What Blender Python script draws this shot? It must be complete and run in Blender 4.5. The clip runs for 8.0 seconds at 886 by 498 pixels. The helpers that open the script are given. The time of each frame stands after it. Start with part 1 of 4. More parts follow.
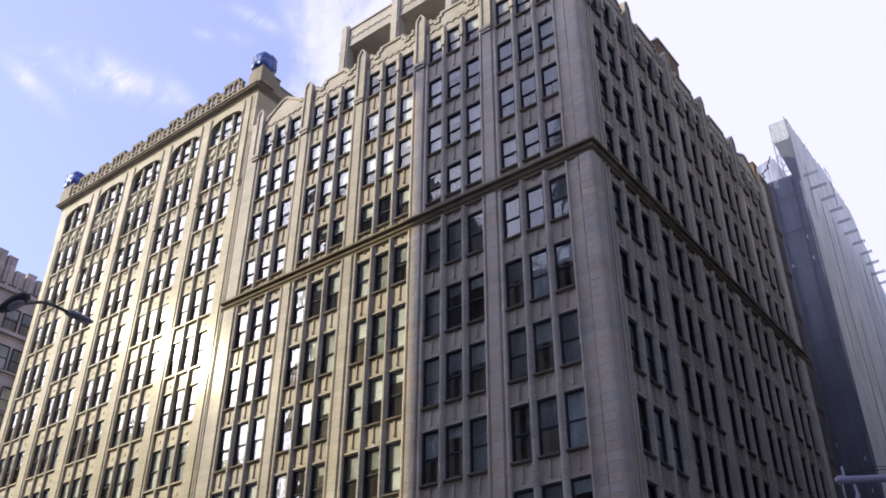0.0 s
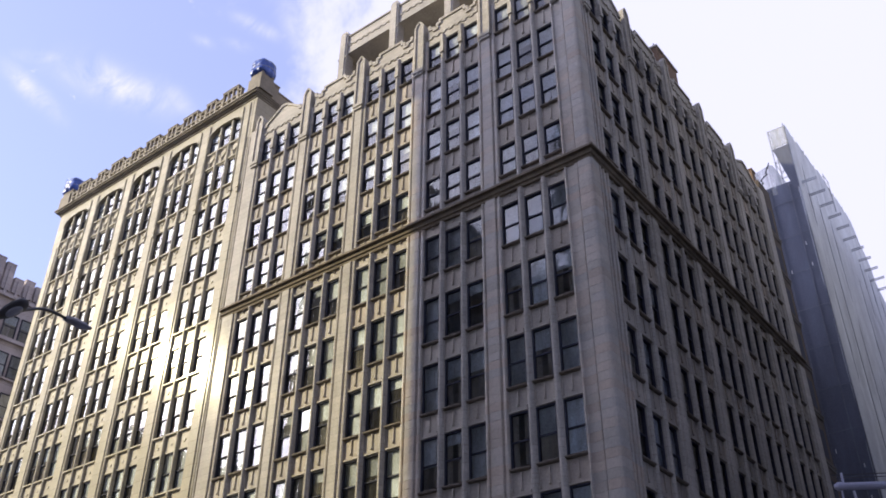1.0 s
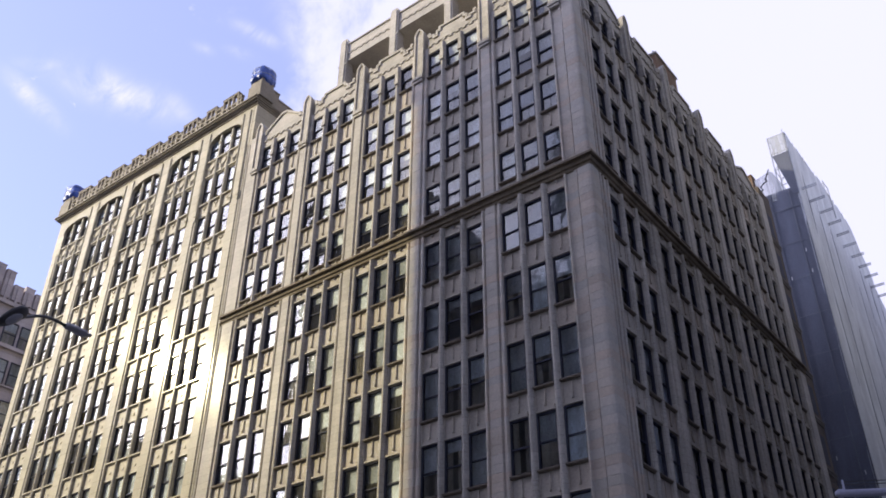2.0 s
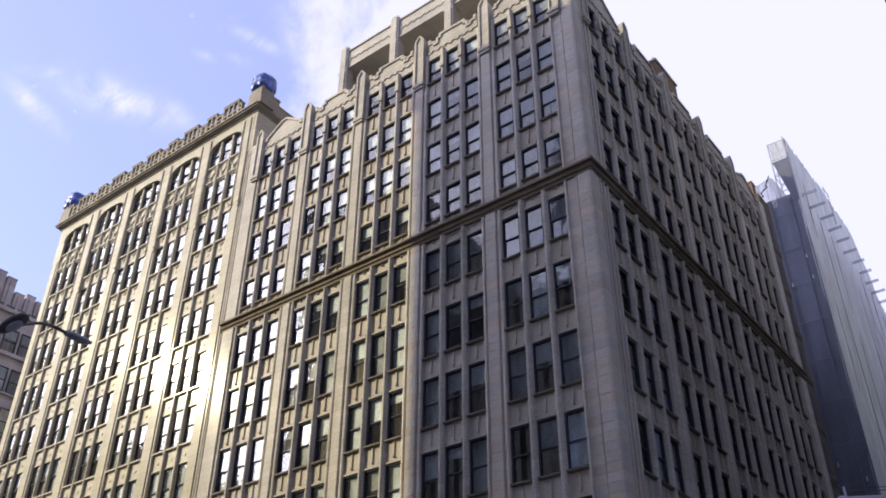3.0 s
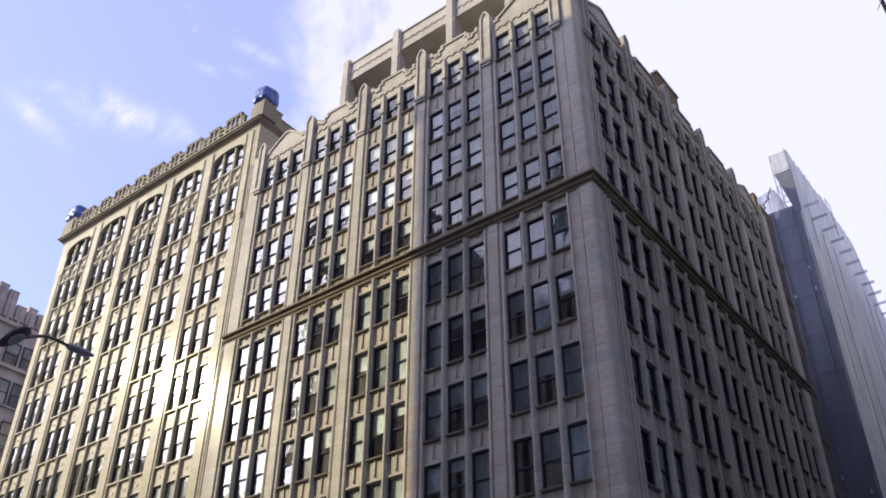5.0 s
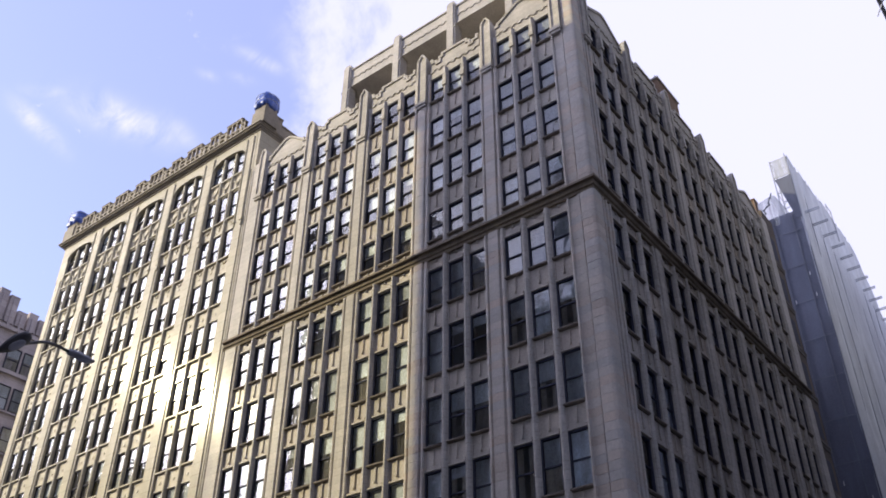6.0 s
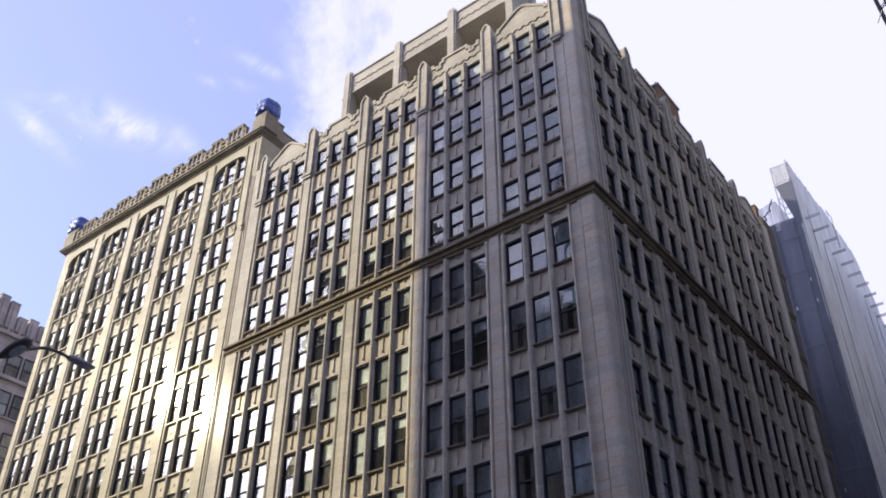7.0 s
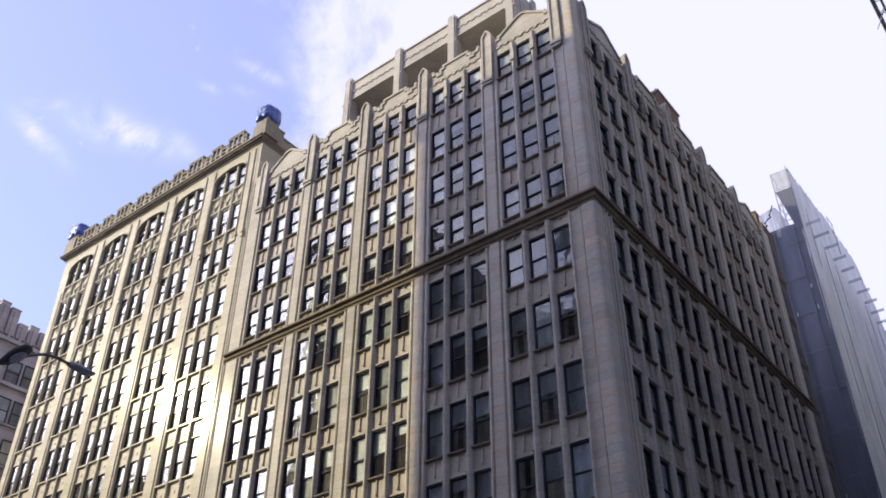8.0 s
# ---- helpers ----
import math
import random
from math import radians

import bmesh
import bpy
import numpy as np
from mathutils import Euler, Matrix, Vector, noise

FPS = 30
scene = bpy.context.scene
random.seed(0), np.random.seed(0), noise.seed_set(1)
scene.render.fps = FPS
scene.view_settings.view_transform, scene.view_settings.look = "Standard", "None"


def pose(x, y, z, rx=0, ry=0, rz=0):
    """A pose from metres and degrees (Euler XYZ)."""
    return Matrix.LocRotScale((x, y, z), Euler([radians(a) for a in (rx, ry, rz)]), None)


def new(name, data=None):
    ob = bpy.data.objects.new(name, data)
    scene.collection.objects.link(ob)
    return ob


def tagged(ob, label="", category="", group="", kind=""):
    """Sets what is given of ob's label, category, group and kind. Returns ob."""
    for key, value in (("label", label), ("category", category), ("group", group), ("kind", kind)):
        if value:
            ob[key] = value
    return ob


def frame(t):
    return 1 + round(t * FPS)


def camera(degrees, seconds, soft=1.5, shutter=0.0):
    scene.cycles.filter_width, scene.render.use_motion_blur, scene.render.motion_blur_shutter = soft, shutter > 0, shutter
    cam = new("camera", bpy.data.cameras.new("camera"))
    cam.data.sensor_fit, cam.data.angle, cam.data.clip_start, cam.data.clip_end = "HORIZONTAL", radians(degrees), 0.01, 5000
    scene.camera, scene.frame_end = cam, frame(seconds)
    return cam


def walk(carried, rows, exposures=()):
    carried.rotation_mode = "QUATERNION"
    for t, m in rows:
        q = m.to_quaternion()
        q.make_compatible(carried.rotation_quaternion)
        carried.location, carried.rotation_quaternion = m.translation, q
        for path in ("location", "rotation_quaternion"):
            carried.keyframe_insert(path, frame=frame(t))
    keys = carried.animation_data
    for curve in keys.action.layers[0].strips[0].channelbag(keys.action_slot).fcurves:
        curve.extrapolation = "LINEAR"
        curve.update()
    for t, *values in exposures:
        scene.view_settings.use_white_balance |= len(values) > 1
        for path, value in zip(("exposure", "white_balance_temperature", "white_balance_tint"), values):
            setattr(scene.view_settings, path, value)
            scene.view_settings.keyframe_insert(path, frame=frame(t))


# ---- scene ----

# camera: stands on the far corner of the crossing and tilts slowly upwards
cam = camera(52.05, 8.0, soft=1.75)
EYE = (15.612, -31.585, 1.6)
TILT = [  # seconds, yaw, pitch, roll
    (0.0, 38.084, 32.985, 0.43), (0.5, 38.043, 33.185, 0.41), (1.0, 38.006, 33.385, 0.39), (1.5, 38.000, 33.600, 0.36),
    (3.0, 38.043, 34.240, 0.29), (3.5, 38.070, 34.440, 0.26), (4.0, 38.121, 34.640, 0.26), (4.5, 38.175, 34.830, 0.27),
    (6.0, 38.262, 35.375, 0.30), (6.5, 38.298, 35.565, 0.33), (7.0, 38.320, 35.755, 0.34), (7.5, 38.342, 35.950, 0.34),
    (8.0, 38.355, 36.152, 0.35)]
walk(cam, [(t, pose(*EYE, 90 + p, 0, a) @ pose(0, 0, 0, 0, 0, r)) for t, a, p, r in TILT], [(0.0, 0.40, 5460, 27), (8.0, 0.40, 5460, 27)])

# ---------------------------------------------------------------- world and sun
SUN_DIR = Vector((-45.5, -31.6, 26.0)).normalized()
sun = new("sun", bpy.data.lights.new("sun", "SUN"))
sun.data.energy, sun.data.angle, sun.data.color = 3.5, radians(0.53), (1.0, 0.85, 0.36)
sun.matrix_world = Matrix.Translation((0, 0, 90)) @ SUN_DIR.to_track_quat("Z", "Y").to_matrix().to_4x4()


def make_world():
    w = bpy.data.worlds.new("sky")
    scene.world = w
    w.use_nodes = True
    nt = w.node_tree
    nt.nodes.clear()
    N, L = nt.nodes.new, nt.links.new
    out, bg = N("ShaderNodeOutputWorld"), N("ShaderNodeBackground")
    sky = N("ShaderNodeTexSky")
    sky.sky_type, sky.sun_disc = "NISHITA", False
    sky.sun_elevation, sky.sun_rotation = math.asin(SUN_DIR.z), math.atan2(SUN_DIR.x, SUN_DIR.y)
    sky.air_density, sky.dust_density, sky.ozone_density = 1.0, 0.8, 1.5
    gain = N("ShaderNodeMix")
    gain.data_type, gain.blend_type = "RGBA", "MULTIPLY"
    gain.inputs[0].default_value = 1.0
    gain.inputs[7].default_value = (SKY_GAIN * 1.06, SKY_GAIN * 0.99, SKY_GAIN * 0.96, 1)
    L(sky.outputs[0], gain.inputs[6])
    tc = N("ShaderNodeTexCoord")
    # the cloud bank fills the sky on one side; wisps elsewhere
    dot = N("ShaderNodeVectorMath")
    dot.operation = "DOT_PRODUCT"
    dot.inputs[1].default_value = BANK
    L(tc.outputs["Generated"], dot.inputs[0])
    big = N("ShaderNodeTexNoise")
    big.inputs["Scale"].default_value, big.inputs["Detail"].default_value, big.inputs["Roughness"].default_value = 3.2, 7, 0.62
    big.inputs["Distortion"].default_value = 0.25
    stretch = N("ShaderNodeMapping")
    stretch.inputs["Rotation"].default_value = (0.3, 0.5, 0.4)
    stretch.inputs["Scale"].default_value = (1.0, 1.7, 1.3)
    L(tc.outputs["Generated"], stretch.inputs[0])
    L(tc.outputs["Generated"], big.inputs["Vector"])
    add = N("ShaderNodeMath")
    add.operation = "MULTIPLY_ADD"
    L(big.outputs[0], add.inputs[0])
    add.inputs[1].default_value = 0.55
    L(dot.outputs["Value"], add.inputs[2])
    bank = N("ShaderNodeMapRange")
    bank.interpolation_type = "SMOOTHSTEP"
    L(add.outputs[0], bank.inputs[0])
    bank.inputs[1].default_value, bank.inputs[2].default_value = BANK_EDGE
    thin = N("ShaderNodeMapRange")
    thin.interpolation_type = "SMOOTHSTEP"
    thin.inputs[1].default_value, thin.inputs[2].default_value, thin.inputs[4].default_value = 0.64, 0.78, 0.8
    # broken cloud over the far side of the street
    torn = N("ShaderNodeTexNoise")
    torn.inputs["Scale"].default_value, torn.inputs["Detail"].default_value, torn.inputs["Roughness"].default_value = 16.0, 8, 0.62
    torn.inputs["Distortion"].default_value = 0.6
    L(stretch.outputs[0], torn.inputs["Vector"])
    split, south, shoal = N("ShaderNodeSeparateXYZ"), N("ShaderNodeMapRange"), N("ShaderNodeMath")
    L(tc.outputs["Generated"], split.inputs[0])
    L(split.outputs[1], south.inputs[0])
    south.inputs[1].default_value, south.inputs[2].default_value, south.inputs[3].default_value, south.inputs[4].default_value = 0.1, -0.25, 0.0, 0.19
    shoal.operation = "ADD"
    L(torn.outputs[0], shoal.inputs[0])
    L(south.outputs[0], shoal.inputs[1])
    L(shoal.outputs[0], thin.inputs[0])
    # single wisps, torn at their edges by fine noise
    rag = N("ShaderNodeMapRange")
    L(torn.outputs[0], rag.inputs[0])
    rag.inputs[1].default_value, rag.inputs[2].default_value, rag.inputs[3].default_value, rag.inputs[4].default_value = 0.34, 0.66, 0.0, 1.5

    def calc(op, a, b):
        n = N("ShaderNodeMath")
        n.operation = op
        for i, q in enumerate((a, b)):
            if isinstance(q, (int, float)):
                n.inputs[i].default_value = q
            else:
                L(q, n.inputs[i])
        return n.outputs[0]

    total = thin.outputs[0]
    for way, axis, long_r, wide_r, thick in WISPS:
        off = N("ShaderNodeVectorMath")
        off.operation = "SUBTRACT"
        L(tc.outputs["Generated"], off.inputs[0])
        off.inputs[1].default_value = way
        square = 0.0
        for ax, r in ((Vector(axis), long_r), (Vector(way).cross(Vector(axis)), wide_r), (Vector(way), 0.3)):
            dp = N("ShaderNodeVectorMath")
            dp.operation = "DOT_PRODUCT"
            L(off.outputs[0], dp.inputs[0])
            dp.inputs[1].default_value = ax / r
            square = calc("ADD", square, calc("POWER", calc("ABSOLUTE", dp.outputs["Value"], 0.0), 2.0))
        puff = calc("MULTIPLY", calc("POWER", 2.718, calc("MULTIPLY", square, -0.9)), thick)
        total = calc("MAXIMUM", total, calc("MULTIPLY", puff, rag.outputs[0]))
    mx = N("ShaderNodeMath")
    mx.operation, mx.use_clamp = "MAXIMUM", True
    L(bank.outputs[0], mx.inputs[0])
    L(total, mx.inputs[1])
    mix = N("ShaderNodeMix")
    mix.data_type = "RGBA"
    L(mx.outputs[0], mix.inputs[0])
    haze = N("ShaderNodeMix")
    haze.data_type, haze.blend_type = "RGBA", "ADD"
    haze.inputs[0].default_value = 1.0
    haze.inputs[7].default_value = HAZE
    L(gain.outputs[2], haze.inputs[6])
    L(haze.outputs[2], mix.inputs[6])
    mix.inputs[7].default_value = CLOUD
    # thin cloud scatters strongly forward: bright veil round the sun
    near = N("ShaderNodeVectorMath")
    near.operation = "DOT_PRODUCT"
    near.inputs[1].default_value = SUN_DIR
    L(tc.outputs["Generated"], near.inputs[0])
    clampn, power = N("ShaderNodeMath"), N("ShaderNodeMath")
    clampn.operation, power.operation = "MAXIMUM", "POWER"
    clampn.inputs[1].default_value, power.inputs[1].default_value = 0.0, 26.0
    L(near.outputs["Value"], clampn.inputs[0])
    L(clampn.outputs[0], power.inputs[0])
    veil = N("ShaderNodeMix")
    veil.data_type, veil.blend_type = "RGBA", "ADD"
    glow = N("ShaderNodeMix")
    glow.data_type = "RGBA"
    L(power.outputs[0], glow.inputs[0])
    glow.inputs[6].default_value = (0, 0, 0, 1)
    glow.inputs[7].default_value = VEIL
    veil.inputs[0].default_value = 1.0
    L(mix.outputs[2], veil.inputs[6])
    L(glow.outputs[2], veil.inputs[7])
    L(veil.outputs[2], bg.inputs[0])
    L(bg.outputs[0], out.inputs[0])


WISPS = [  # direction, long axis, half length, half width, thickness
    ((-0.6835, 0.3347, 0.6487), (0.402, 0.914, -0.048), 0.0458, 0.0144, 0.95),
    ((-0.6841, 0.3275, 0.6517), (0.157, 0.939, -0.307), 0.0235, 0.0111, 0.90),
    ((-0.7321, 0.2738, 0.6237), (0.055, 0.936, -0.347), 0.0275, 0.0078, 0.75),
    ((-0.7102, 0.2666, 0.6515), (0.526, 0.816, 0.239), 0.0209, 0.0059, 0.40),
    ((-0.5671, 0.4034, 0.7181), (0.456, 0.88, -0.134), 0.0222, 0.0065, 0.55),
    ((-0.6098, 0.3744, 0.6986), (0.439, 0.893, -0.095), 0.0092, 0.0046, 0.40),
    ((-0.6557, 0.3845, 0.6498), (0.126, 0.904, -0.408), 0.0222, 0.0098, 0.40),
    ((-0.5882, 0.4014, 0.702), (0.539, 0.842, -0.029), 0.0144, 0.0052, 0.25),
    ((-0.5366, 0.4486, 0.7147), (-0.065, 0.822, -0.565), 0.0458, 0.0144, 0.55),
]
SKY_GAIN, CLOUD = 0.135, (0.735, 0.715, 0.722, 1)
HAZE, VEIL = (0.245, 0.23, 0.25, 1), (6.0, 5.8, 5.2, 1)
BANK, BANK_EDGE = (0.13, 0.76, 0.0), (0.487, 0.565)
make_world()

# ---------------------------------------------------------------- materials


def material(name, color, rough=0.8, metal=0.0, dark=0.75, grain=9.0, stain=0.35, bump=0.15, streak=0.0, blocks=None, tint=0.0, spec=0.5, coat=0.0, hue=0.0):
    """A weathered surface: fine grain, broad stains, vertical streaks, and faint block joints where asked for."""
    m = bpy.data.materials.new(name)
    m.use_nodes = True
    nt = m.node_tree
    N, L = nt.nodes.new, nt.links.new
    b = nt.nodes["Principled BSDF"]
    b.inputs["Roughness"].default_value, b.inputs["Metallic"].default_value = rough, metal
    b.inputs["Specular IOR Level"].default_value = spec
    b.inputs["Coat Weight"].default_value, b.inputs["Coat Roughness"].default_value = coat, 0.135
    geo = N("ShaderNodeNewGeometry")
    fine, broad = N("ShaderNodeTexNoise"), N("ShaderNodeTexNoise")
    fine.inputs["Scale"].default_value, fine.inputs["Detail"].default_value = grain, 6
    broad.inputs["Scale"].default_value, broad.inputs["Detail"].default_value = stain, 8
    broad.inputs["Roughness"].default_value = 0.65
    mp = N("ShaderNodeMapping")
    mp.inputs["Scale"].default_value = (1, 1, 1 - 0.85 * streak)
    L(geo.outputs["Position"], mp.inputs[0])
    L(geo.outputs["Position"], fine.inputs["Vector"])
    L(mp.outputs[0], broad.inputs["Vector"])
    s = N("ShaderNodeMath")
    s.operation = "MULTIPLY_ADD"
    L(broad.outputs[0], s.inputs[0])
    s.inputs[1].default_value = 0.65
    h = N("ShaderNodeMath")
    h.operation = "MULTIPLY"
    L(fine.outputs[0], h.inputs[0])
    h.inputs[1].default_value = 0.35
    L(h.outputs[0], s.inputs[2])
    r = N("ShaderNodeMapRange")
    L(s.outputs[0], r.inputs[0])
    r.inputs[1].default_value, r.inputs[2].default_value = 0.36, 0.64
    mix = N("ShaderNodeMix")
    mix.data_type = "RGBA"
    L(r.outputs[0], mix.inputs[0])
    mix.inputs[6].default_value = (*[c * dark for c in color], 1)
    mix.inputs[7].default_value = (*[min(1, c * (2 - dark) ** 0.6) for c in color], 1)
    last = mix.outputs[2]
    if blocks:
        # courses of blocks: a thin recessed joint and a slight change of tone from course to course
        sep, q, fl, fr, lt, wn, tone = N("ShaderNodeSeparateXYZ"), N("ShaderNodeMath"), N("ShaderNodeMath"), N("ShaderNodeMath"), N("ShaderNodeMath"), N("ShaderNodeTexWhiteNoise"), N("ShaderNodeMapRange")
        L(geo.outputs["Position"], sep.inputs[0])
        q.operation, fl.operation, fr.operation, lt.operation = "DIVIDE", "FLOOR", "FRACT", "LESS_THAN"
        L(sep.outputs[2], q.inputs[0])
        q.inputs[1].default_value = blocks
        L(q.outputs[0], fl.inputs[0])
        L(q.outputs[0], fr.inputs[0])
        L(fr.outputs[0], lt.inputs[0])
        lt.inputs[1].default_value = 0.035
        wn.noise_dimensions = "1D"
        L(fl.outputs[0], wn.inputs["W"])
        L(wn.outputs["Value"], tone.inputs[0])
        tone.inputs[3].default_value, tone.inputs[4].default_value = 0.90, 1.08
        hv2 = N("ShaderNodeHueSaturation")
        L(tone.outputs[0], hv2.inputs["Value"])
        L(last, hv2.inputs["Color"])
        jm = N("ShaderNodeMix")
        jm.data_type, jm.blend_type = "RGBA", "MULTIPLY"
        L(lt.outputs[0], jm.inputs[0])
        L(hv2.outputs[0], jm.inputs[6])
        jm.inputs[7].default_value = (0.62, 0.58, 0.54, 1)
        last = jm.outputs[2]
    if tint:
        oi = N("ShaderNodeObjectInfo")
        hv = N("ShaderNodeHueSaturation")
        v = N("ShaderNodeMapRange")
        L(oi.outputs["Random"], v.inputs[0])
        v.inputs[3].default_value, v.inputs[4].default_value = 1 - tint, 1 + tint
        L(v.outputs[0], hv.inputs["Value"])
        L(last, hv.inputs["Color"])
        last = hv.outputs[0]
        if hue:
            # some pieces greyer and bluer, some warmer
            w2, hm = N("ShaderNodeTexWhiteNoise"), N("ShaderNodeMix")
            w2.noise_dimensions = "1D"
            L(oi.outputs["Random"], w2.inputs["W"])
            hm.data_type, hm.blend_type = "RGBA", "MULTIPLY"
            hm.inputs[0].default_value = hue
            ramp = N("ShaderNodeValToRGB")
            for i, c in enumerate(((1.0, 0.90, 0.82), (0.95, 0.97, 1.0))):
                ramp.color_ramp.elements[i].color = (*c, 1)
            mid = ramp.color_ramp.elements.new(0.5)
            mid.color = (1.0, 0.98, 0.95, 1)
            L(w2.outputs["Value"], ramp.inputs[0])
            L(last, hm.inputs[6])
            L(ramp.outputs[0], hm.inputs[7])
            last = hm.outputs[2]
    L(last, b.inputs["Base Color"])
    bp = N("ShaderNodeBump")
    bp.inputs["Strength"].default_value, bp.inputs["Distance"].default_value = bump, 0.02
    L(s.outputs[0], bp.inputs["Height"])
    L(bp.outputs[0], b.inputs["Normal"])
    return m


def glass_material(name, ior, tintc, wave):
    """Old sash glass: a mirror by Fresnel, clear otherwise, with the slight waviness of old panes."""
    m = bpy.data.materials.new(name)
    m.use_nodes = True
    nt = m.node_tree
    nt.nodes.clear()
    N, L = nt.nodes.new, nt.links.new
    out, mix, clear, gl, fr = N("ShaderNodeOutputMaterial"), N("ShaderNodeMixShader"), N("ShaderNodeBsdfTransparent"), N("ShaderNodeBsdfGlossy"), N("ShaderNodeFresnel")
    clear.inputs[0].default_value = (*tintc, 1)
    gl.inputs["Roughness"].default_value = 0.015
    fr.inputs["IOR"].default_value = ior
    tcn, nz, bp, oi, va = N("ShaderNodeNewGeometry"), N("ShaderNodeTexNoise"), N("ShaderNodeBump"), N("ShaderNodeObjectInfo"), N("ShaderNodeVectorMath")
    va.operation = "MULTIPLY_ADD"
    L(oi.outputs["Random"], va.inputs[0])
    va.inputs[1].default_value = (37, 91, 53)
    L(tcn.outputs["Position"], va.inputs[2])
    L(va.outputs[0], nz.inputs["Vector"])
    nz.inputs["Scale"].default_value, nz.inputs["Detail"].default_value = 1.6, 2.5
    bp.inputs["Strength"].default_value, bp.inputs["Distance"].default_value = wave, 0.03
    L(nz.outputs[0], bp.inputs["Height"])
    L(bp.outputs[0], gl.inputs["Normal"])
    # a rougher lobe, added to widen the sun's glare, spreads part of the reflection
    glare_lobe, both = N("ShaderNodeBsdfGlossy"), N("ShaderNodeMixShader")
    glare_lobe.inputs["Roughness"].default_value, both.inputs[0].default_value = 0.15, 0.10
    L(bp.outputs[0], glare_lobe.inputs["Normal"])
    L(gl.outputs[0], both.inputs[1])
    L(glare_lobe.outputs[0], both.inputs[2])
    L(fr.outputs[0], mix.inputs[0])
    L(clear.outputs[0], mix.inputs[1])
    L(both.outputs[0], mix.inputs[2])
    L(mix.outputs[0], out.inputs[0])
    return m


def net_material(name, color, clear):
    """Woven debris netting: matt threads, open between them, with fold shading streaked down the sheet."""
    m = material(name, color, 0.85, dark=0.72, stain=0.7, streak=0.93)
    nt = m.node_tree
    N, L = nt.nodes.new, nt.links.new
    out, b = nt.nodes["Material Output"], nt.nodes["Principled BSDF"]
    see, hole, mix, geo, sep = N("ShaderNodeMapRange"), N("ShaderNodeBsdfTransparent"), N("ShaderNodeMixShader"), N("ShaderNodeNewGeometry"), N("ShaderNodeMapping")
    weave = N("ShaderNodeTexNoise")
    sep.inputs["Scale"].default_value = (1.1, 1.1, 0.05)
    L(geo.outputs["Position"], sep.inputs[0])
    L(sep.outputs[0], weave.inputs["Vector"])
    weave.inputs["Scale"].default_value, weave.inputs["Detail"].default_value = 1.3, 4
    L(weave.outputs[0], see.inputs[0])
    see.inputs[1].default_value, see.inputs[2].default_value, see.inputs[3].default_value, see.inputs[4].default_value = 0.35, 0.65, clear * 0.6, clear * 1.4
    L(see.outputs[0], mix.inputs[0])
    L(b.outputs[0], mix.inputs[1])
    L(hole.outputs[0], mix.inputs[2])
    L(mix.outputs[0], out.inputs[0])
    return m


STONE = material("tan_terracotta", (0.46, 0.425, 0.37), 0.75, dark=0.66, streak=0.8, bump=0.2, blocks=0.42, coat=0.07)
SPAN = material("buff_terracotta_panel", (0.455, 0.415, 0.36), 0.75, dark=0.70, streak=0.6, tint=0.12, coat=0.07, hue=0.5)
BLOCK = material("glazed_terracotta_block", (0.475, 0.438, 0.385), 0.6, dark=0.78, streak=0.5, tint=0.09, bump=0.1, coat=0.07, hue=1.0)
MOULD = material("weathered_moulding", (0.19, 0.15, 0.10), 0.8, dark=0.6, stain=0.8)
CREAM = material("cream_limestone", (0.475, 0.432, 0.32), 0.72, dark=0.80, streak=0.8, blocks=0.75, spec=0.35, coat=0.095)
CREAM_PANEL = material("cream_panel", (0.46, 0.415, 0.31), 0.7, dark=0.8, tint=0.08, coat=0.095)
FRAME = material("dark_painted_sash", (0.055, 0.058, 0.085), 0.75, dark=0.8, bump=0.05, spec=0.2)
# vertical streaks paint the shading of folds onto the flat cloth
BLIND = material("roller_blind_cloth", (0.62, 0.66, 0.74), 0.9, dark=0.55, stain=1.7, streak=0.88, tint=0.4)
CURTAIN = material("faded_curtain", (0.46, 0.42, 0.37), 0.95, dark=0.6, stain=1.2, streak=0.9, tint=0.45)
INNER = material("office_plaster", (0.34, 0.33, 0.31), 0.9, dark=0.8)
# unseen roofs made pale as a reflector that brightens the penthouse soffit
ROOF = material("pale_bounce_roof", (0.38, 0.37, 0.35), 0.95)
BRICK = material("brown_brick", (0.22, 0.145, 0.095), 0.9, dark=0.7, grain=14)
GREYSTONE = material("grey_brown_stone", (0.17, 0.15, 0.135), 0.85, dark=0.7, streak=0.6)
GOTHIC = material("mauve_grey_stone", (0.46, 0.41, 0.40), 0.85, dark=0.66, streak=0.6, blocks=0.8)
SOOT = material("sooty_brick", (0.12, 0.095, 0.075), 0.9, dark=0.6, streak=0.6)
# end face lies in shade: that darkness is put into the net's colour
NET_SHADED = net_material("shaded_debris_netting", (0.125, 0.137, 0.188), 0.08)
SILL = material("brown_stained_sill", (0.16, 0.13, 0.10), 0.8, dark=0.65, stain=1.2)
# weathered brown, darkened further for the shade between the pierced rails
RAIL = material("weathered_shaded_stone", (0.27, 0.235, 0.18), 0.8, dark=0.7, stain=0.8)
# same net on the sky-lit street face, its brightness put into the colour
NET_LIT = net_material("lit_debris_netting", (0.80, 0.82, 0.83), 0.06)
NET_THIN = net_material("thin_debris_netting", (0.45, 0.47, 0.50), 0.58)
SEAM = material("netting_seam", (0.15, 0.16, 0.20), 0.9, dark=0.7)
TIE = material("pale_plastic_tie", (0.7, 0.7, 0.72), 0.6)
STEEL = material("galvanised_steel", (0.36, 0.37, 0.39), 0.45, 0.7, dark=0.8, grain=30)
DARKSTEEL = material("dark_grey_paint", (0.10, 0.10, 0.11), 0.5, 0.2, dark=0.8, grain=20)
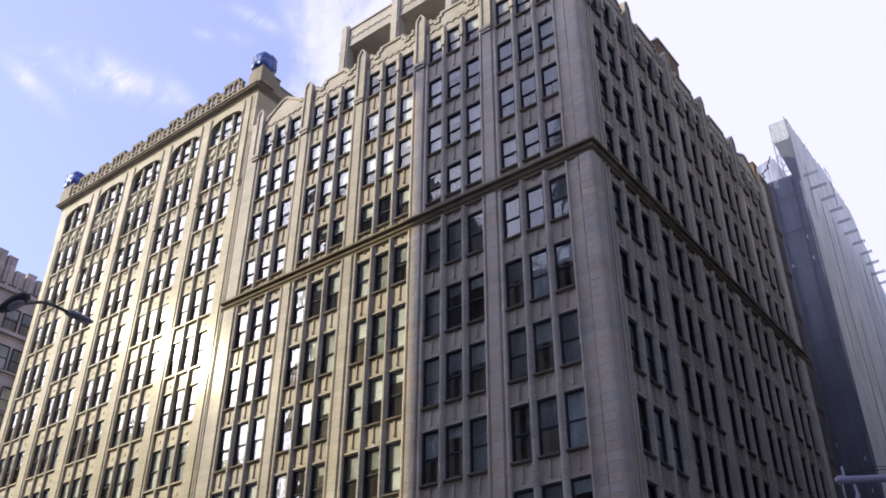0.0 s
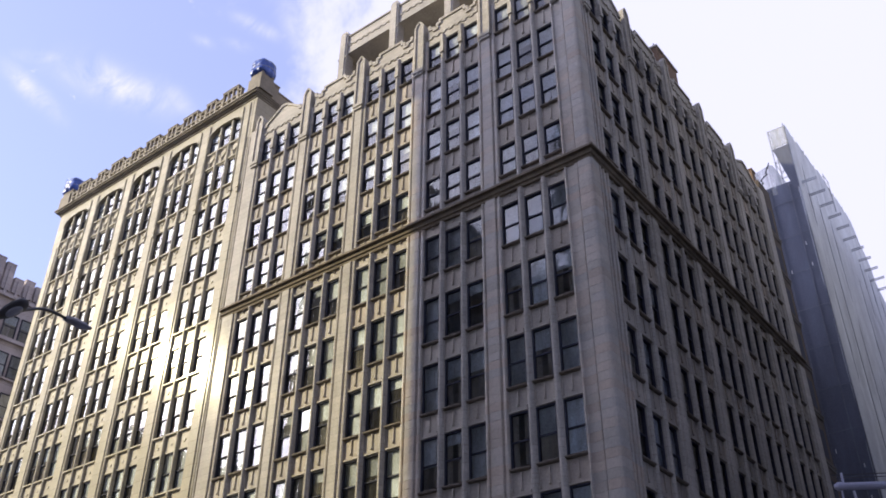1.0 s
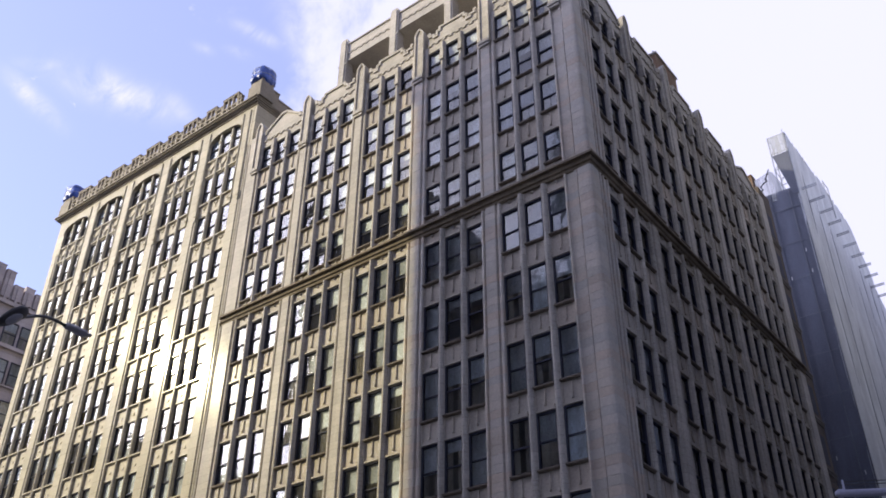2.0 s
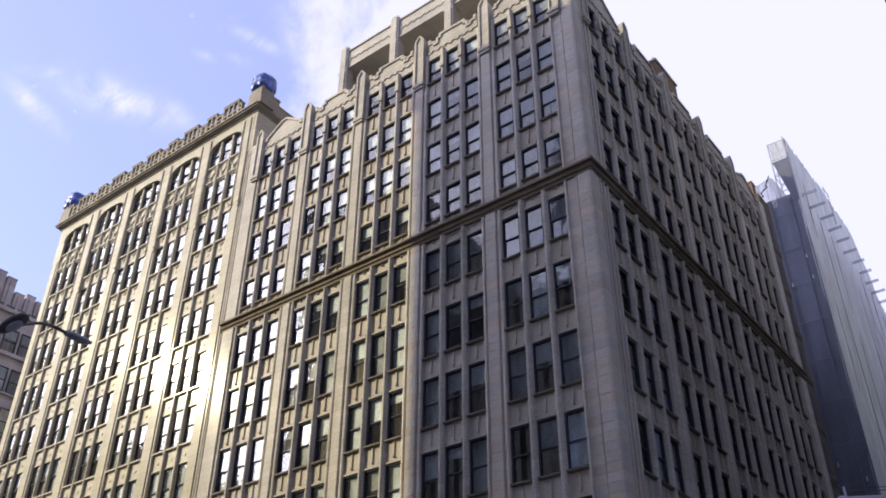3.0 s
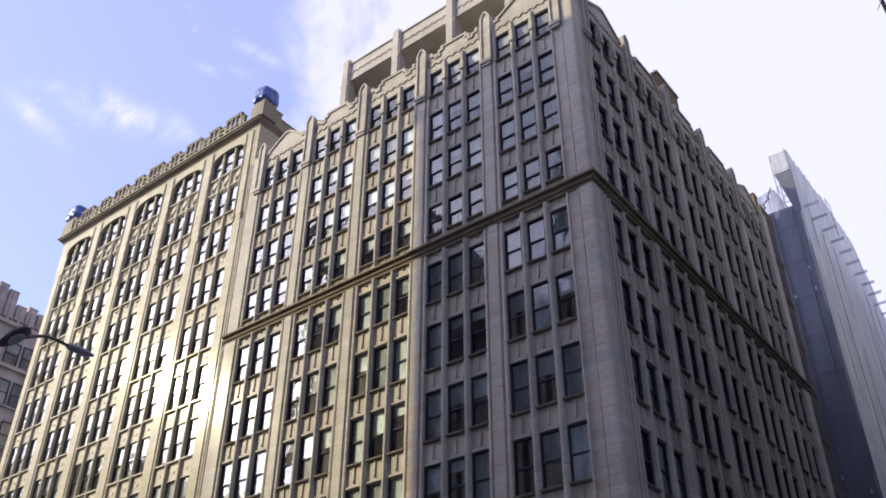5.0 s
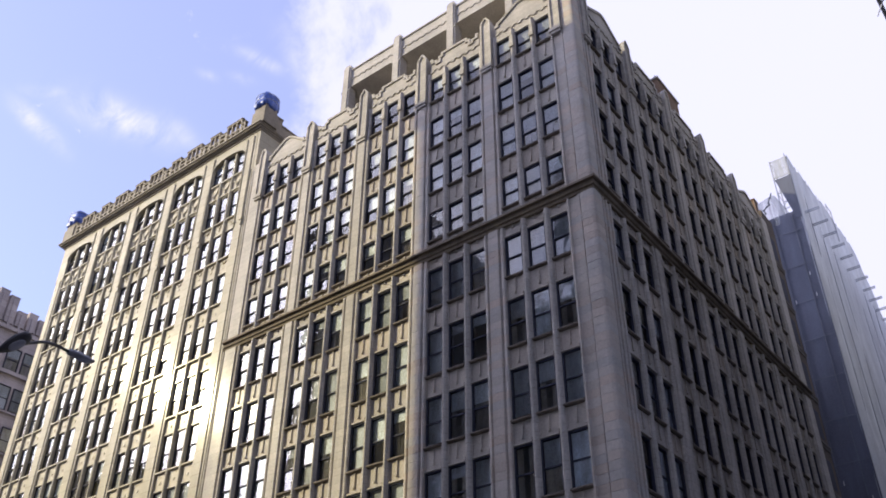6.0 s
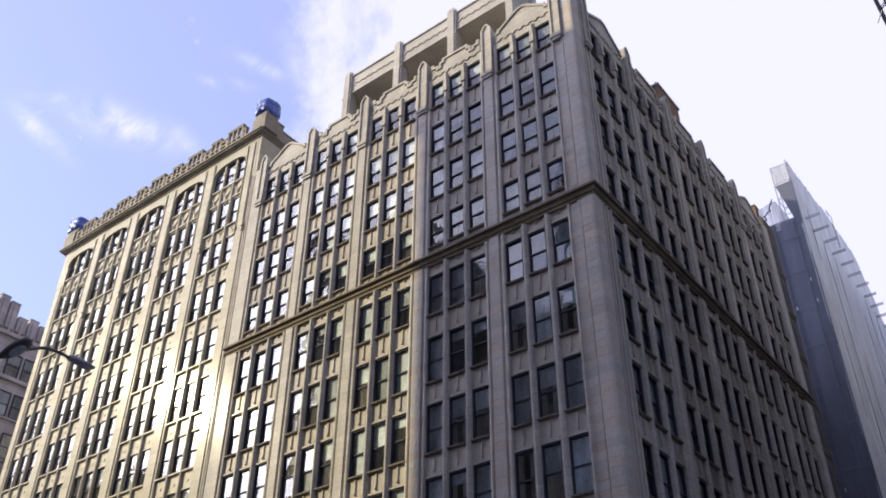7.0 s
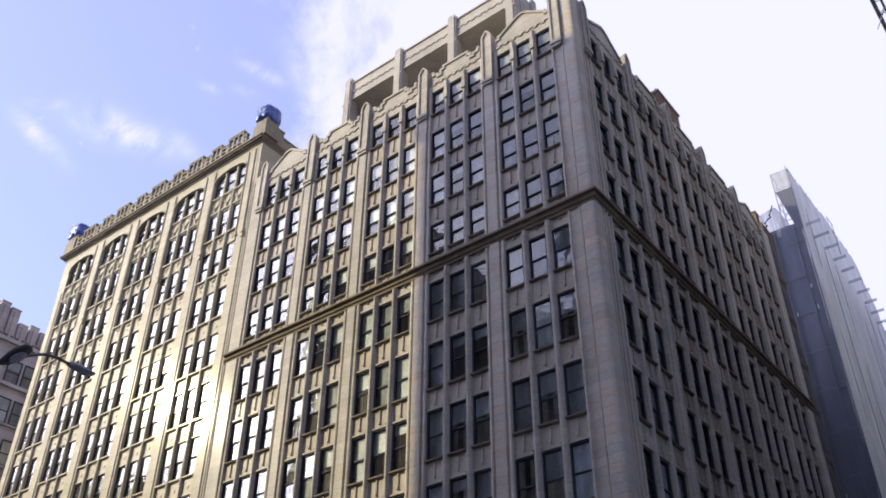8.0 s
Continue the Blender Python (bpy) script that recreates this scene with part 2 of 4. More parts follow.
TARP = material("blue_tarpaulin", (0.07, 0.13, 0.46), 0.38, dark=0.6, stain=2.5, bump=0.9)
ASPHALT = material("asphalt", (0.05, 0.05, 0.052), 0.9, dark=0.7)
PAVE = material("concrete_pavement", (0.32, 0.31, 0.29), 0.9)
FAR = material("opposite_masonry", (0.20, 0.215, 0.26), 0.9, streak=0.5)
BLUE_GLASS = material("dark_blue_glass", (0.03, 0.05, 0.09), 0.06, dark=0.9, bump=0.02)
LAMP_GREY = material("lamp_grey_paint", (0.42, 0.42, 0.48), 0.5, 0.1, dark=0.85, grain=20)
MAST = material("bluish_grey_steel_paint", (0.42, 0.42, 0.53), 0.5, 0.2, dark=0.8, grain=20)
LENS = material("lamp_lens", (0.5, 0.51, 0.58), 0.2)
GLASS = glass_material("window_glass", 1.95, (0.86, 0.88, 0.88), 0.32)
GLASS_BACK = glass_material("window_glass_back", 1.0, (0.95, 0.96, 0.96), 0.0)

# ---------------------------------------------------------------- mesh helpers


def box(bm, x0, x1, y0, y1, z0, z1):
    v = [bm.verts.new((x, y, z)) for z in (z0, z1) for y in (y0, y1) for x in (x0, x1)]
    for f in ((0, 2, 3, 1), (4, 5, 7, 6), (0, 1, 5, 4), (2, 6, 7, 3), (0, 4, 6, 2), (1, 3, 7, 5)):
        bm.faces.new([v[i] for i in f])


def column(bm, plan, z0, z1):
    """A plan outline (x, y) carried up from z0 to z1."""
    lo = [bm.verts.new((x, y, z0)) for x, y in plan]
    hi = [bm.verts.new((x, y, z1)) for x, y in plan]
    n = len(plan)
    for i in range(n):
        bm.faces.new((lo[i], lo[(i + 1) % n], hi[(i + 1) % n], hi[i]))
    bm.faces.new(hi)
    bm.faces.new(lo[::-1])


def slab(bm, outline, y0, y1):
    """An outline in elevation (x, z) with depth from y0 to y1."""
    a = [bm.verts.new((x, y0, z)) for x, z in outline]
    b = [bm.verts.new((x, y1, z)) for x, z in outline]
    n = len(outline)
    for i in range(n):
        bm.faces.new((a[i], a[(i + 1) % n], b[(i + 1) % n], b[i]))
    bm.faces.new(a[::-1])
    bm.faces.new(b)


def beam(bm, a, b, r, n=8, r2=None):
    """A round bar from a to b."""
    a, b = Vector(a), Vector(b)
    q = (b - a).to_track_quat("Z", "Y").to_matrix()
    rings = []
    for p, rr in ((a, r), (b, r if r2 is None else r2)):
        rings.append([bm.verts.new(p + q @ Vector((rr * math.cos(t), rr * math.sin(t), 0))) for t in [2 * math.pi * i / n for i in range(n)]])
    for i in range(n):
        bm.faces.new((rings[0][i], rings[0][(i + 1) % n], rings[1][(i + 1) % n], rings[1][i]))
    bm.faces.new(rings[0][::-1])
    bm.faces.new(rings[1])


def tube(bm, pts, r, n=10):
    """One bent round bar through the points."""
    rings = []
    for i, p in enumerate(pts):
        d = Vector(pts[min(i + 1, len(pts) - 1)]) - Vector(pts[max(i - 1, 0)])
        q = d.to_track_quat("Z", "Y").to_matrix()
        rings.append([bm.verts.new(Vector(p) + q @ Vector((r * math.cos(a), r * math.sin(a), 0))) for a in [2 * math.pi * k / n for k in range(n)]])
    for r0, r1 in zip(rings, rings[1:]):
        for k in range(n):
            bm.faces.new((r0[k], r0[(k + 1) % n], r1[(k + 1) % n], r1[k])).smooth = True
    bm.faces.new(rings[0][::-1])
    bm.faces.new(rings[-1])


def mesh(name, bm, mat, bevel=0.0):
    bmesh.ops.recalc_face_normals(bm, faces=bm.faces)
    if bevel:
        bmesh.ops.bevel(bm, geom=bm.edges, offset=bevel, segments=1, affect="EDGES", clamp_overlap=True)
    me = bpy.data.meshes.new(name)
    bm.to_mesh(me)
    bm.free()
    me.materials.append(mat)
    return me


def part(name, data, mat, parent, label="", m=None, bevel=0.0):
    """Links a bmesh (or a mesh already made) as one object under a thing or a part."""
    if isinstance(data, bmesh.types.BMesh):
        data = mesh(name, data, mat, bevel)
    ob = new(name, data)
    ob.parent = parent
    if m is not None:
        ob.matrix_basis = m
    if label:
        ob["label"] = label
    return ob


def thing(name, label, category, group="", kind="", at=(0, 0, 0)):
    ob = new(name)
    ob.location = at
    return tagged(ob, label, category, group, kind)


def B():
    return bmesh.new()


FRONT = Matrix.Identity(4)
SIDE = Matrix.Rotation(radians(90), 4, "Z")

# ---------------------------------------------------------------- windows


def window_meshes(w, h, front=-0.03, back=0.16):
    """Meshes of a double-hung sash window w wide, h high, its sill's centre at the origin, facing -y."""
    fr = B()
    t = 0.07
    box(fr, -w / 2, -w / 2 + t, front, back, 0, h)
    box(fr, w / 2 - t, w / 2, front, back, 0, h)
    box(fr, -w / 2 + t, w / 2 - t, front, back, h - t, h)
    box(fr, -w / 2 + t, w / 2 - t, front, back, 0, t)
    mid = h * 0.48
    rail = B()
    box(rail, -w / 2 + t, w / 2 - t, 0.02, 0.10, mid - 0.035, mid + 0.035)
    up, lo = B(), B()
    box(up, -w / 2 + t, w / 2 - t, 0.055, 0.06, mid + 0.035, h - t)
    box(lo, -w / 2 + t, w / 2 - t, 0.095, 0.10, t, mid - 0.035)
    out = {"frame": mesh("frame", fr, FRAME), "meeting_rail": mesh("meeting_rail", rail, FRAME),
           "pane": mesh("pane", up, GLASS), "pane_low": mesh("pane", lo, GLASS)}
    for key in ("pane", "pane_low"):
        me = out[key]
        me.materials.append(GLASS_BACK)
        for f in me.polygons:
            f.material_index = 0 if f.normal.y < -0.9 else 1
    for i, k in enumerate((0.22, 0.4, 0.55, 0.94, 1.0, 1.0)):
        bl = B()
        box(bl, -w / 2 + t, w / 2 - t, 0.125, 0.13, h - t - (h - 2 * t) * k, h - t)
        out["blind%d" % i] = mesh("blind", bl, BLIND)
    # drawn curtains: two pleated widths with a gap between them
    for i, gap in enumerate((0.04, 0.3)):
        cu = B()
        for e in (-1, 1):
            x0, x1 = e * gap / 2, e * (w / 2 - t)
            pts = [(x0 + (x1 - x0) * j / 20, 0.15 + 0.025 * math.sin(j * 1.6)) for j in range(21)]
            lo2 = [cu.verts.new((x, y, t)) for x, y in pts]
            hi2 = [cu.verts.new((x, y, h - t)) for x, y in pts]
            for j in range(20):
                cu.faces.new((lo2[j], lo2[j + 1], hi2[j + 1], hi2[j])).smooth = True
        out["curtain%d" % i] = mesh("curtain", cu, CURTAIN)
    return out


chance = random.Random(7)


def put_window(meshes, parent, m, hung=1.0):
    win = part("window", meshes["frame"], None, parent, m=m)
    part("meeting_rail", meshes["meeting_rail"], None, win)
    for key in ("pane", "pane_low"):
        p = part("pane", meshes[key], None, win)
        p.visible_shadow = False
        p.rotation_euler = (radians(chance.gauss(0, 0.4)), 0, radians(chance.gauss(0, 0.5)))
    if chance.random() < 0.92 * hung:
        part("blind", meshes["blind%d" % chance.randrange(6)], None, win)
    if chance.random() < 0.75 * hung:
        part("curtain", meshes["curtain%d" % chance.randrange(2)], None, win)
    return win


# ---------------------------------------------------------------- office tower on the corner
ROWS = [(43.80, 2.02), (40.26, 2.26), (36.75, 2.22), (33.09, 2.0), (29.14, 2.45), (25.31, 2.57), (21.52, 2.55), (17.71, 2.55), (13.90, 2.55)]
BELT = (29.78, 30.42)
BASE = 11.2
FACES = [  # name, matrix, sign of u, first window's edge, bay, window pitch, window width, far end
    ("front", FRONT, -1, 1.494, 5.058, 1.397, 1.03, 27.2),
    ("flank", SIDE, 1, 1.74, 5.525, 1.578, 1.25, 29.9)]
tower = thing("office_tower", "tall tan terracotta office tower with stepped parapet and gables", "building")


def pier_plan(c, w):
    """Outline of a bay pier: a broad flat shaft between two slim rolls."""
    a = w / 2
    half = [(a, 0.50), (a, 0.02), (a - 0.03, -0.04), (a - 0.10, -0.06), (a - 0.17, -0.04), (a - 0.20, 0.02), (a - 0.27, 0.02), (a - 0.30, -0.06), (a - 0.33, -0.09)]
    return [(c + x, y) for x, y in half] + [(c - x, y) for x, y in half[::-1]]


def mullion_plan(c, w, prow=0.12):
    """Outline of the slim prow-shaped shaft between two windows."""
    a = w / 2
    half = [(a, 0.50), (a, 0.07), (a * 0.84, 0.05), (a * 0.80, 0.0), (a * 0.52, -0.65 * prow), (a * 0.22, -prow)]
    return [(c + x, y) for x, y in half] + [(c - x, y) for x, y in half[::-1]]


def battlement(x0, x1, z, step=0.27, rise=0.13, thick=0.09):
    """Outline of a small stepped frieze line."""
    n = max(2, round((x1 - x0) / step))
    xs = [x0 + (x1 - x0) * i / n for i in range(n + 1)]
    top = []
    for i in range(n):
        zz = z + (rise if i % 2 else 0)
        top += [(xs[i], zz), (xs[i + 1], zz)]
    return top + [(x, zz - thick) for x, zz in top[::-1]]


def offset_line(pts, d):
    """The line moved sideways by d, with mitred corners."""
    out = []
    for i, p in enumerate(pts):
        dirs = []
        for j in (i - 1, i):
            if 0 <= j < len(pts) - 1:
                v = Vector(pts[j + 1]) - Vector(pts[j])
                if v.length > 1e-6:
                    dirs.append(v.normalized())
        ns = [Vector((-v.y, v.x)) for v in dirs]
        n = sum(ns, Vector((0, 0)))
        n = n.normalized() / max(0.5, n.normalized().dot(ns[0])) if n.length > 0.2 else ns[0]
        out.append((p[0] + n.x * d, p[1] + n.y * d))
    return out


def clean(bm):
    bmesh.ops.remove_doubles(bm, verts=bm.verts, dist=1e-5)
    return bm


def tower_face(name, M, s, o, bay, p, w, end):
    group = 2 * p + w
    gap = bay - group
    # piers and mullions, in two lifts parted by the belt course
    for z0, z1 in ((BASE, BELT[0]), (BELT[1], 44.3)):
        for b in range(2 if s < 0 else 0, 4):
            bm = B()
            column(bm, pier_plan(s * (o + b * bay + group + gap / 2), gap), z0, z1)
            part("pier", bm, STONE, tower, m=M)
        for b in range(5):
            for k in range(2):
                bm = B()
                column(bm, mullion_plan(s * (o + b * bay + k * p + w + (p - w) / 2), p - w, 0.12 if s < 0 else 0.09), z0, z1 - (0.9 if z1 > 40 else 0.0))
                part("mullion", bm, STONE, tower, m=M)
    # windows, each over its own spandrel
    for r, (top, h) in enumerate(ROWS):
        wm = window_meshes(w + 0.02, h)
        low = ROWS[r + 1][0] if r + 1 < len(ROWS) else BASE
        zs = top - h
        hs = zs - low
        bm = B()
        a = w / 2
        box(bm, -a, a, 0.10, 0.50, -hs, -0.02)
        box(bm, -0.035, 0.035, 0.04, 0.10, -hs * 0.70, -0.19)
        bmesh.ops.create_icosphere(bm, subdivisions=1, radius=0.075, matrix=pose(0, 0.06, -hs * 0.72 - 0.05))
        box(bm, -a, a, 0.02, 0.10, -hs, -hs + 0.09)
        for e in (-1, 1):
            box(bm, e * (a - 0.03) - 0.03, e * (a - 0.03) + 0.03, 0.06, 0.10, -hs + 0.2, -0.19)
            bmesh.ops.create_icosphere(bm, subdivisions=1, radius=0.06, matrix=pose(e * (a - 0.05), 0.05, -hs + 0.17))
        me = mesh("spandrel", bm, SPAN)
        bm = B()
        box(bm, -a - 0.03, a + 0.03, -0.065, 0.098, -0.10, -0.02)
        box(bm, -a, a, -0.01, 0.098, -0.15, -0.10)
        sill = mesh("sill", bm, SILL)
        for b in range(5):
            for k in range(3):
                u = s * (o + b * bay + k * p + w / 2)
                part("sill", sill, None, part("spandrel", me, None, tower, m=M @ pose(u, 0, zs)))
                put_window(wm, tower, M @ pose(u, 0.12 if s < 0 else 0.19, zs - 0.02), 1.0 if s < 0 else 0.3)
    # parapet, one panel a bay, and the tall caps on the piers
    MP = M @ pose(0, 0, -0.22 if s > 0 else 0.0)
    for b in range(5):
        c, a = s * (o + b * bay + group / 2), group / 2
        zt, zh = 45.78, ROWS[0][0] + (0.22 if s > 0 else 0.0)
        if b in (0, 4):
            top = [(a, 45.12), (a - 0.2, 45.12), (a - 0.2, 45.36), (a - 0.34, 45.36), (0.3, 46.24), (0.12, 46.29)]
        else:
            top = [(a, 45.5), (a - 0.16, 45.5), (a - 0.16, 45.25), (a - 0.5, 45.25), (a - 0.5, 45.02), (a - 0.72, 45.02), (a - 0.72, 45.42), (a - 0.95, 45.42), (a - 0.95, zt - 0.1)]
        full = top + [(-x, z) for x, z in top[::-1]]
        bm = B()
        slab(bm, [(c + x, z) for x, z in full] + [(c - a, zh), (c + a, zh)], 0.02, 0.45)
        wall = part("parapet_panel", bm, STONE, tower, m=MP)
        bm = B()
        line = [(c + x, z) for x, z in full]
        slab(bm, offset_line(line, -0.045) + offset_line(line, 0.10)[::-1], -0.07, 0.019)
        slab(bm, offset_line(line, -0.06) + offset_line(line, 0.0)[::-1], -0.075, 0.47)
        part("coping", bm, STONE, wall)
        bm = B()
        slab(bm, battlement(c - a + 0.05, c + a - 0.05, zh + 0.62), -0.05, 0.02)
        part("stepped_frieze", clean(bm), STONE, wall)
        for k in range(2):
            bm = B()
            x = s * (o + b * bay + k * p + w + (p - w) / 2)
            column(bm, mullion_plan(x, p - w), 43.4, zh + 0.35)
            box(bm, x - 0.15, x + 0.15, -0.2, 0.1, 42.55, 42.85)
            box(bm, x - 0.12, x + 0.12, -0.17, 0.1, 42.85, 43.5)
            part("mullion_head", bm, STONE, wall)
    for b in range(-1, 5):
        if b == 4 and s > 0:
            continue
        if b == -1:
            u, cw = o - 0.42, 0.62
        elif b == 4:
            u, cw = o + 4 * bay + group + 0.42, 0.62
        else:
            u, cw = o + b * bay + group + gap / 2, 0.70
        bm = B()
        a = cw / 2
        c = s * u
        slab(bm, [(c - a, 42.0), (c + a, 42.0), (c + a, 45.86), (c + a * 0.7, 46.06), (c + a * 0.2, 46.31), (c - a * 0.2, 46.31), (c - a * 0.7, 46.06), (c - a, 45.86)], -0.13, 0.42)
        cap = part("pier_cap", bm, STONE, tower, m=MP)
        bm = B()
        edge = [(c - a, 42.05), (c - a, 45.86), (c - a * 0.7, 46.06), (c - a * 0.2, 46.31), (c + a * 0.2, 46.31), (c + a * 0.7, 46.06), (c + a, 45.86), (c + a, 42.05)]
        slab(bm, offset_line(edge, 0.03) + offset_line(edge, -0.10)[::-1], -0.21, 0.1)
        box(bm, c - a - 0.06, c + a + 0.06, -0.26, 0.1, 41.82, 42.1)
        box(bm, c - a, c + a, -0.2, 0.1, 41.62, 41.82)
        part("cap_face", bm, STONE, cap)


for face in FACES:
    tower_face(*face)


def tower_shell():
    X, Y = 27.2, 29.9
    # belt course round both faces
    for M, s, end in ((FRONT, -1, X), (SIDE, 1, Y)):
        bm = B()
        e = s * (end - 0.15)
        prof = [(0.42, BELT[0]), (-0.05, BELT[0]), (-0.08, BELT[0] + 0.14), (-0.16, BELT[0] + 0.2), (-0.18, BELT[0] + 0.42), (-0.34, BELT[0] + 0.46), (-0.34, BELT[1] - 0.06), (-0.10, BELT[1]), (0.42, BELT[1])]
        a = [bm.verts.new((s * min(y, 0.0), y, z)) for y, z in prof]
        b = [bm.verts.new((e, y, z)) for y, z in prof]
        n = len(prof)
        for i in range(n):
            bm.faces.new((a[i], a[(i + 1) % n], b[(i + 1) % n], b[i]))
        bm.faces.new(a)
        bm.faces.new(b[::-1])
        part("belt_course", bm, MOULD, tower, "weathered brown belt course", m=M)
    # far ends of both faces, parapet-high
    for M, s, u0, u1 in ((FRONT, -1, 1.494 + 4 * 5.058 + 3.824, X), (SIDE, 1, 1.74 + 4 * 5.525 + 4.406, Y)):
        bm = B()
        for z0, z1 in ((BASE, BELT[0]), (BELT[1], 45.3)):
            c, w = s * (u0 + u1) / 2, u1 - u0
            column(bm, pier_plan(c, w), z0, z1)
        part("end_pier", bm, STONE, tower, m=M)
    # plain base below the lowest storey in view
    for M, s, o, end in ((FRONT, -1, 0.5, X), (SIDE, 1, 0.5, Y)):
        bm = B()
        box(bm, min(s * o, s * end), max(s * o, s * end), -0.12, 0.5, 0.12, BASE)
        part("base_wall", bm, STONE, tower, m=M)
    bm = B()
    box(bm, -X + 0.3, -4.0, 4.0, Y - 0.3, 0.2, 44.2)
    part("inner_wall", bm, INNER, tower)
    for r, (top, h) in enumerate(ROWS):
        bm = B()
        box(bm, -X + 0.1, -0.5, 0.5, Y - 0.1, top + 0.25, top + 0.6)
        part("floor_slab", bm, INNER, tower)
    bm = B()
    box(bm, -X + 0.1, -0.45, 0.46, Y - 0.1, 44.45, 44.7)
    part("roof", bm, ROOF, tower)


def corner_blocks():
    """The corner and the two piers next to it, laid of single terracotta blocks with open joints."""
    bm = B()
    column(bm, [(-1.45, 0.45), (-1.45, 0.06), (-0.06, 0.06), (-0.06, 1.70), (-0.45, 1.70), (-0.45, 0.45)], BASE, 45.7)
    corner = part("corner_pier", bm, STONE, tower)
    rnd = random.Random(11)
    strip_f = [(-1.494, 0.40), (-1.494, 0.02), (-1.46, -0.07), (-1.38, -0.08), (-1.33, 0.02), (-0.90, 0.02), (-0.88, -0.04), (-0.75, -0.04), (-0.715, 0.0), (-0.715, 0.40)]
    shaft = [(-0.708, 0.07), (-0.708, -0.02), (-0.66, -0.06), (-0.12, -0.08), (0.02, -0.05), (0.08, 0.05), (0.08, 0.12), (0.06, 0.74), (0.02, 0.78), (-0.07, 0.78), (-0.07, 0.07)]
    strip_s = [(-0.40, 0.80), (-0.02, 0.80), (0.08, 0.84), (0.08, 0.94), (-0.02, 0.96), (-0.02, 1.14), (0.08, 1.16), (0.08, 1.26), (-0.02, 1.29), (-0.02, 1.55), (0.07, 1.58), (0.07, 1.70), (-0.02, 1.74), (-0.40, 1.74)]
    o, bay, gap = 1.494, 5.058, 1.234
    piers = []
    for b in range(2):
        bm = B()
        c = -(o + b * bay + bay - gap / 2)
        box(bm, c - 0.55, c + 0.55, 0.08, 0.44, BASE, 44.25)
        piers.append(part("pier", bm, STONE, tower))
    stacks = [(strip_f, corner, 0.0), (shaft, corner, 0.31), (strip_s, corner, 0.0)]
    stacks += [(pier_plan(-(o + b * bay + bay - gap / 2), gap), piers[b], 0.0) for b in range(2)]
    for plan, owner, shift in stacks:
        sizes = {}
        for z0, z1 in ((BASE, BELT[0]), (BELT[1], 45.95 if owner is corner else 44.3)):
            n = round((z1 - z0) / 0.42)
            h = (z1 - z0) / n
            key = round(h, 4)
            bm = B()
            column(bm, plan, 0.006, h - 0.006)
            sizes[key] = mesh("block", bm, BLOCK)
            for i in range(n):
                part("block", sizes[key], None, owner, m=pose(rnd.uniform(-0.004, 0.004), rnd.uniform(-0.004, 0.004), z0 + i * h))


tower_shell()
corner_blocks()

# ---------------------------------------------------------------- penthouse, bulkhead
def penthouse():
    t = thing("penthouse", "tan rooftop penthouse with open loggia between capped piers", "building")
    t.location = (0, 0, 45.2)
    y = 3.2
    xs = [-21.35, -16.2, -11.1, -6.05]
    bm = B()
    box(bm, -21.6, -5.8, 5.6, 16, -0.5, 8.2)
    part("back_wall", bm, STONE, t)
    bm = B()
    box(bm, -21.6, -5.8, y + 0.3, 16, 7.15, 7.45)
    part("soffit", bm, STONE, t)
    bm = B()
    box(bm, -21.7, -5.7, y + 0.05, 16, 8.75, 8.95)
    part("roof", bm, ROOF, t)
    for a, b in zip(xs, xs[1:]):
        bm = B()
        box(bm, a + 0.35, b - 0.35, y, y + 0.3, 7.15, 8.95)
        band = part("fascia", bm, STONE, t)
        bm = B()
        slab(bm, battlement(a + 0.4, b - 0.4, 8.0, 0.3, 0.14, 0.1), y - 0.06, y)
        part("stepped_frieze", clean(bm), STONE, band)
        bm = B()
        box(bm, a + 0.36, b - 0.36, y - 0.1, y + 0.35, 8.95, 9.07)
        box(bm, a + 0.36, b - 0.36, y - 0.05, y, 7.15, 7.27)
        part("coping", bm, STONE, band)
    for x in xs:
        bm = B()
        w = 0.38
        slab(bm, [(x - w, -0.5), (x + w, -0.5), (x + w, 9.35), (x + w * 0.65, 9.6), (x - w * 0.65, 9.6), (x - w, 9.35)], y - 0.16, y + 0.6)
        p = part("pier", bm, STONE, t)
        bm = B()
        w = 0.25
        slab(bm, [(x - w, -0.5), (x + w, -0.5), (x + w, 9.2), (x + w * 0.6, 9.42), (x - w * 0.6, 9.42), (x - w, 9.2)], y - 0.24, y - 0.16)
        for z in (3.3, 6.7):
            box(bm, x - w - 0.16, x + w + 0.16, y - 0.22, y + 0.1, z, z + 0.16)
        part("pier_face", bm, STONE, p)
    for xa, xb in ((-6.0, -5.62), (-21.78, -21.4)):
        bm = B()
        box(bm, xa, xb, y + 0.6, 16, -0.5, 8.75)
        part("side_wall", bm, STONE, t)
    bm = B()
    for yy in (5.0, 8.5, 12.0):
        box(bm, -5.62, -5.45, yy, yy + 0.6, -0.5, 9.2)
    part("side_pilaster", bm, STONE, t)


penthouse()


def bulkhead():
    t = thing("roof_bulkhead", "brown brick lift bulkhead on the tower roof", "building", at=(0, 0, 44.7))
    bm = B()
    box(bm, -6.0, -1.0, 14.4, 17.7, 0, 5.1)
    part("brick_wall", bm, BRICK, t)
    bm = B()
    box(bm, -6.1, -0.9, 14.3, 17.8, 5.1, 5.25)
    part("coping", bm, STONE, t)
    bm = B()
    beam(bm, (-1.2, 14.5, 5.2), (-1.2, 14.5, 5.6), 0.03)
    beam(bm, (-1.2, 14.5, 5.6), (-1.2, 14.9, 5.6), 0.03)
    part("vent_pipe", bm, STEEL, t)


bulkhead()

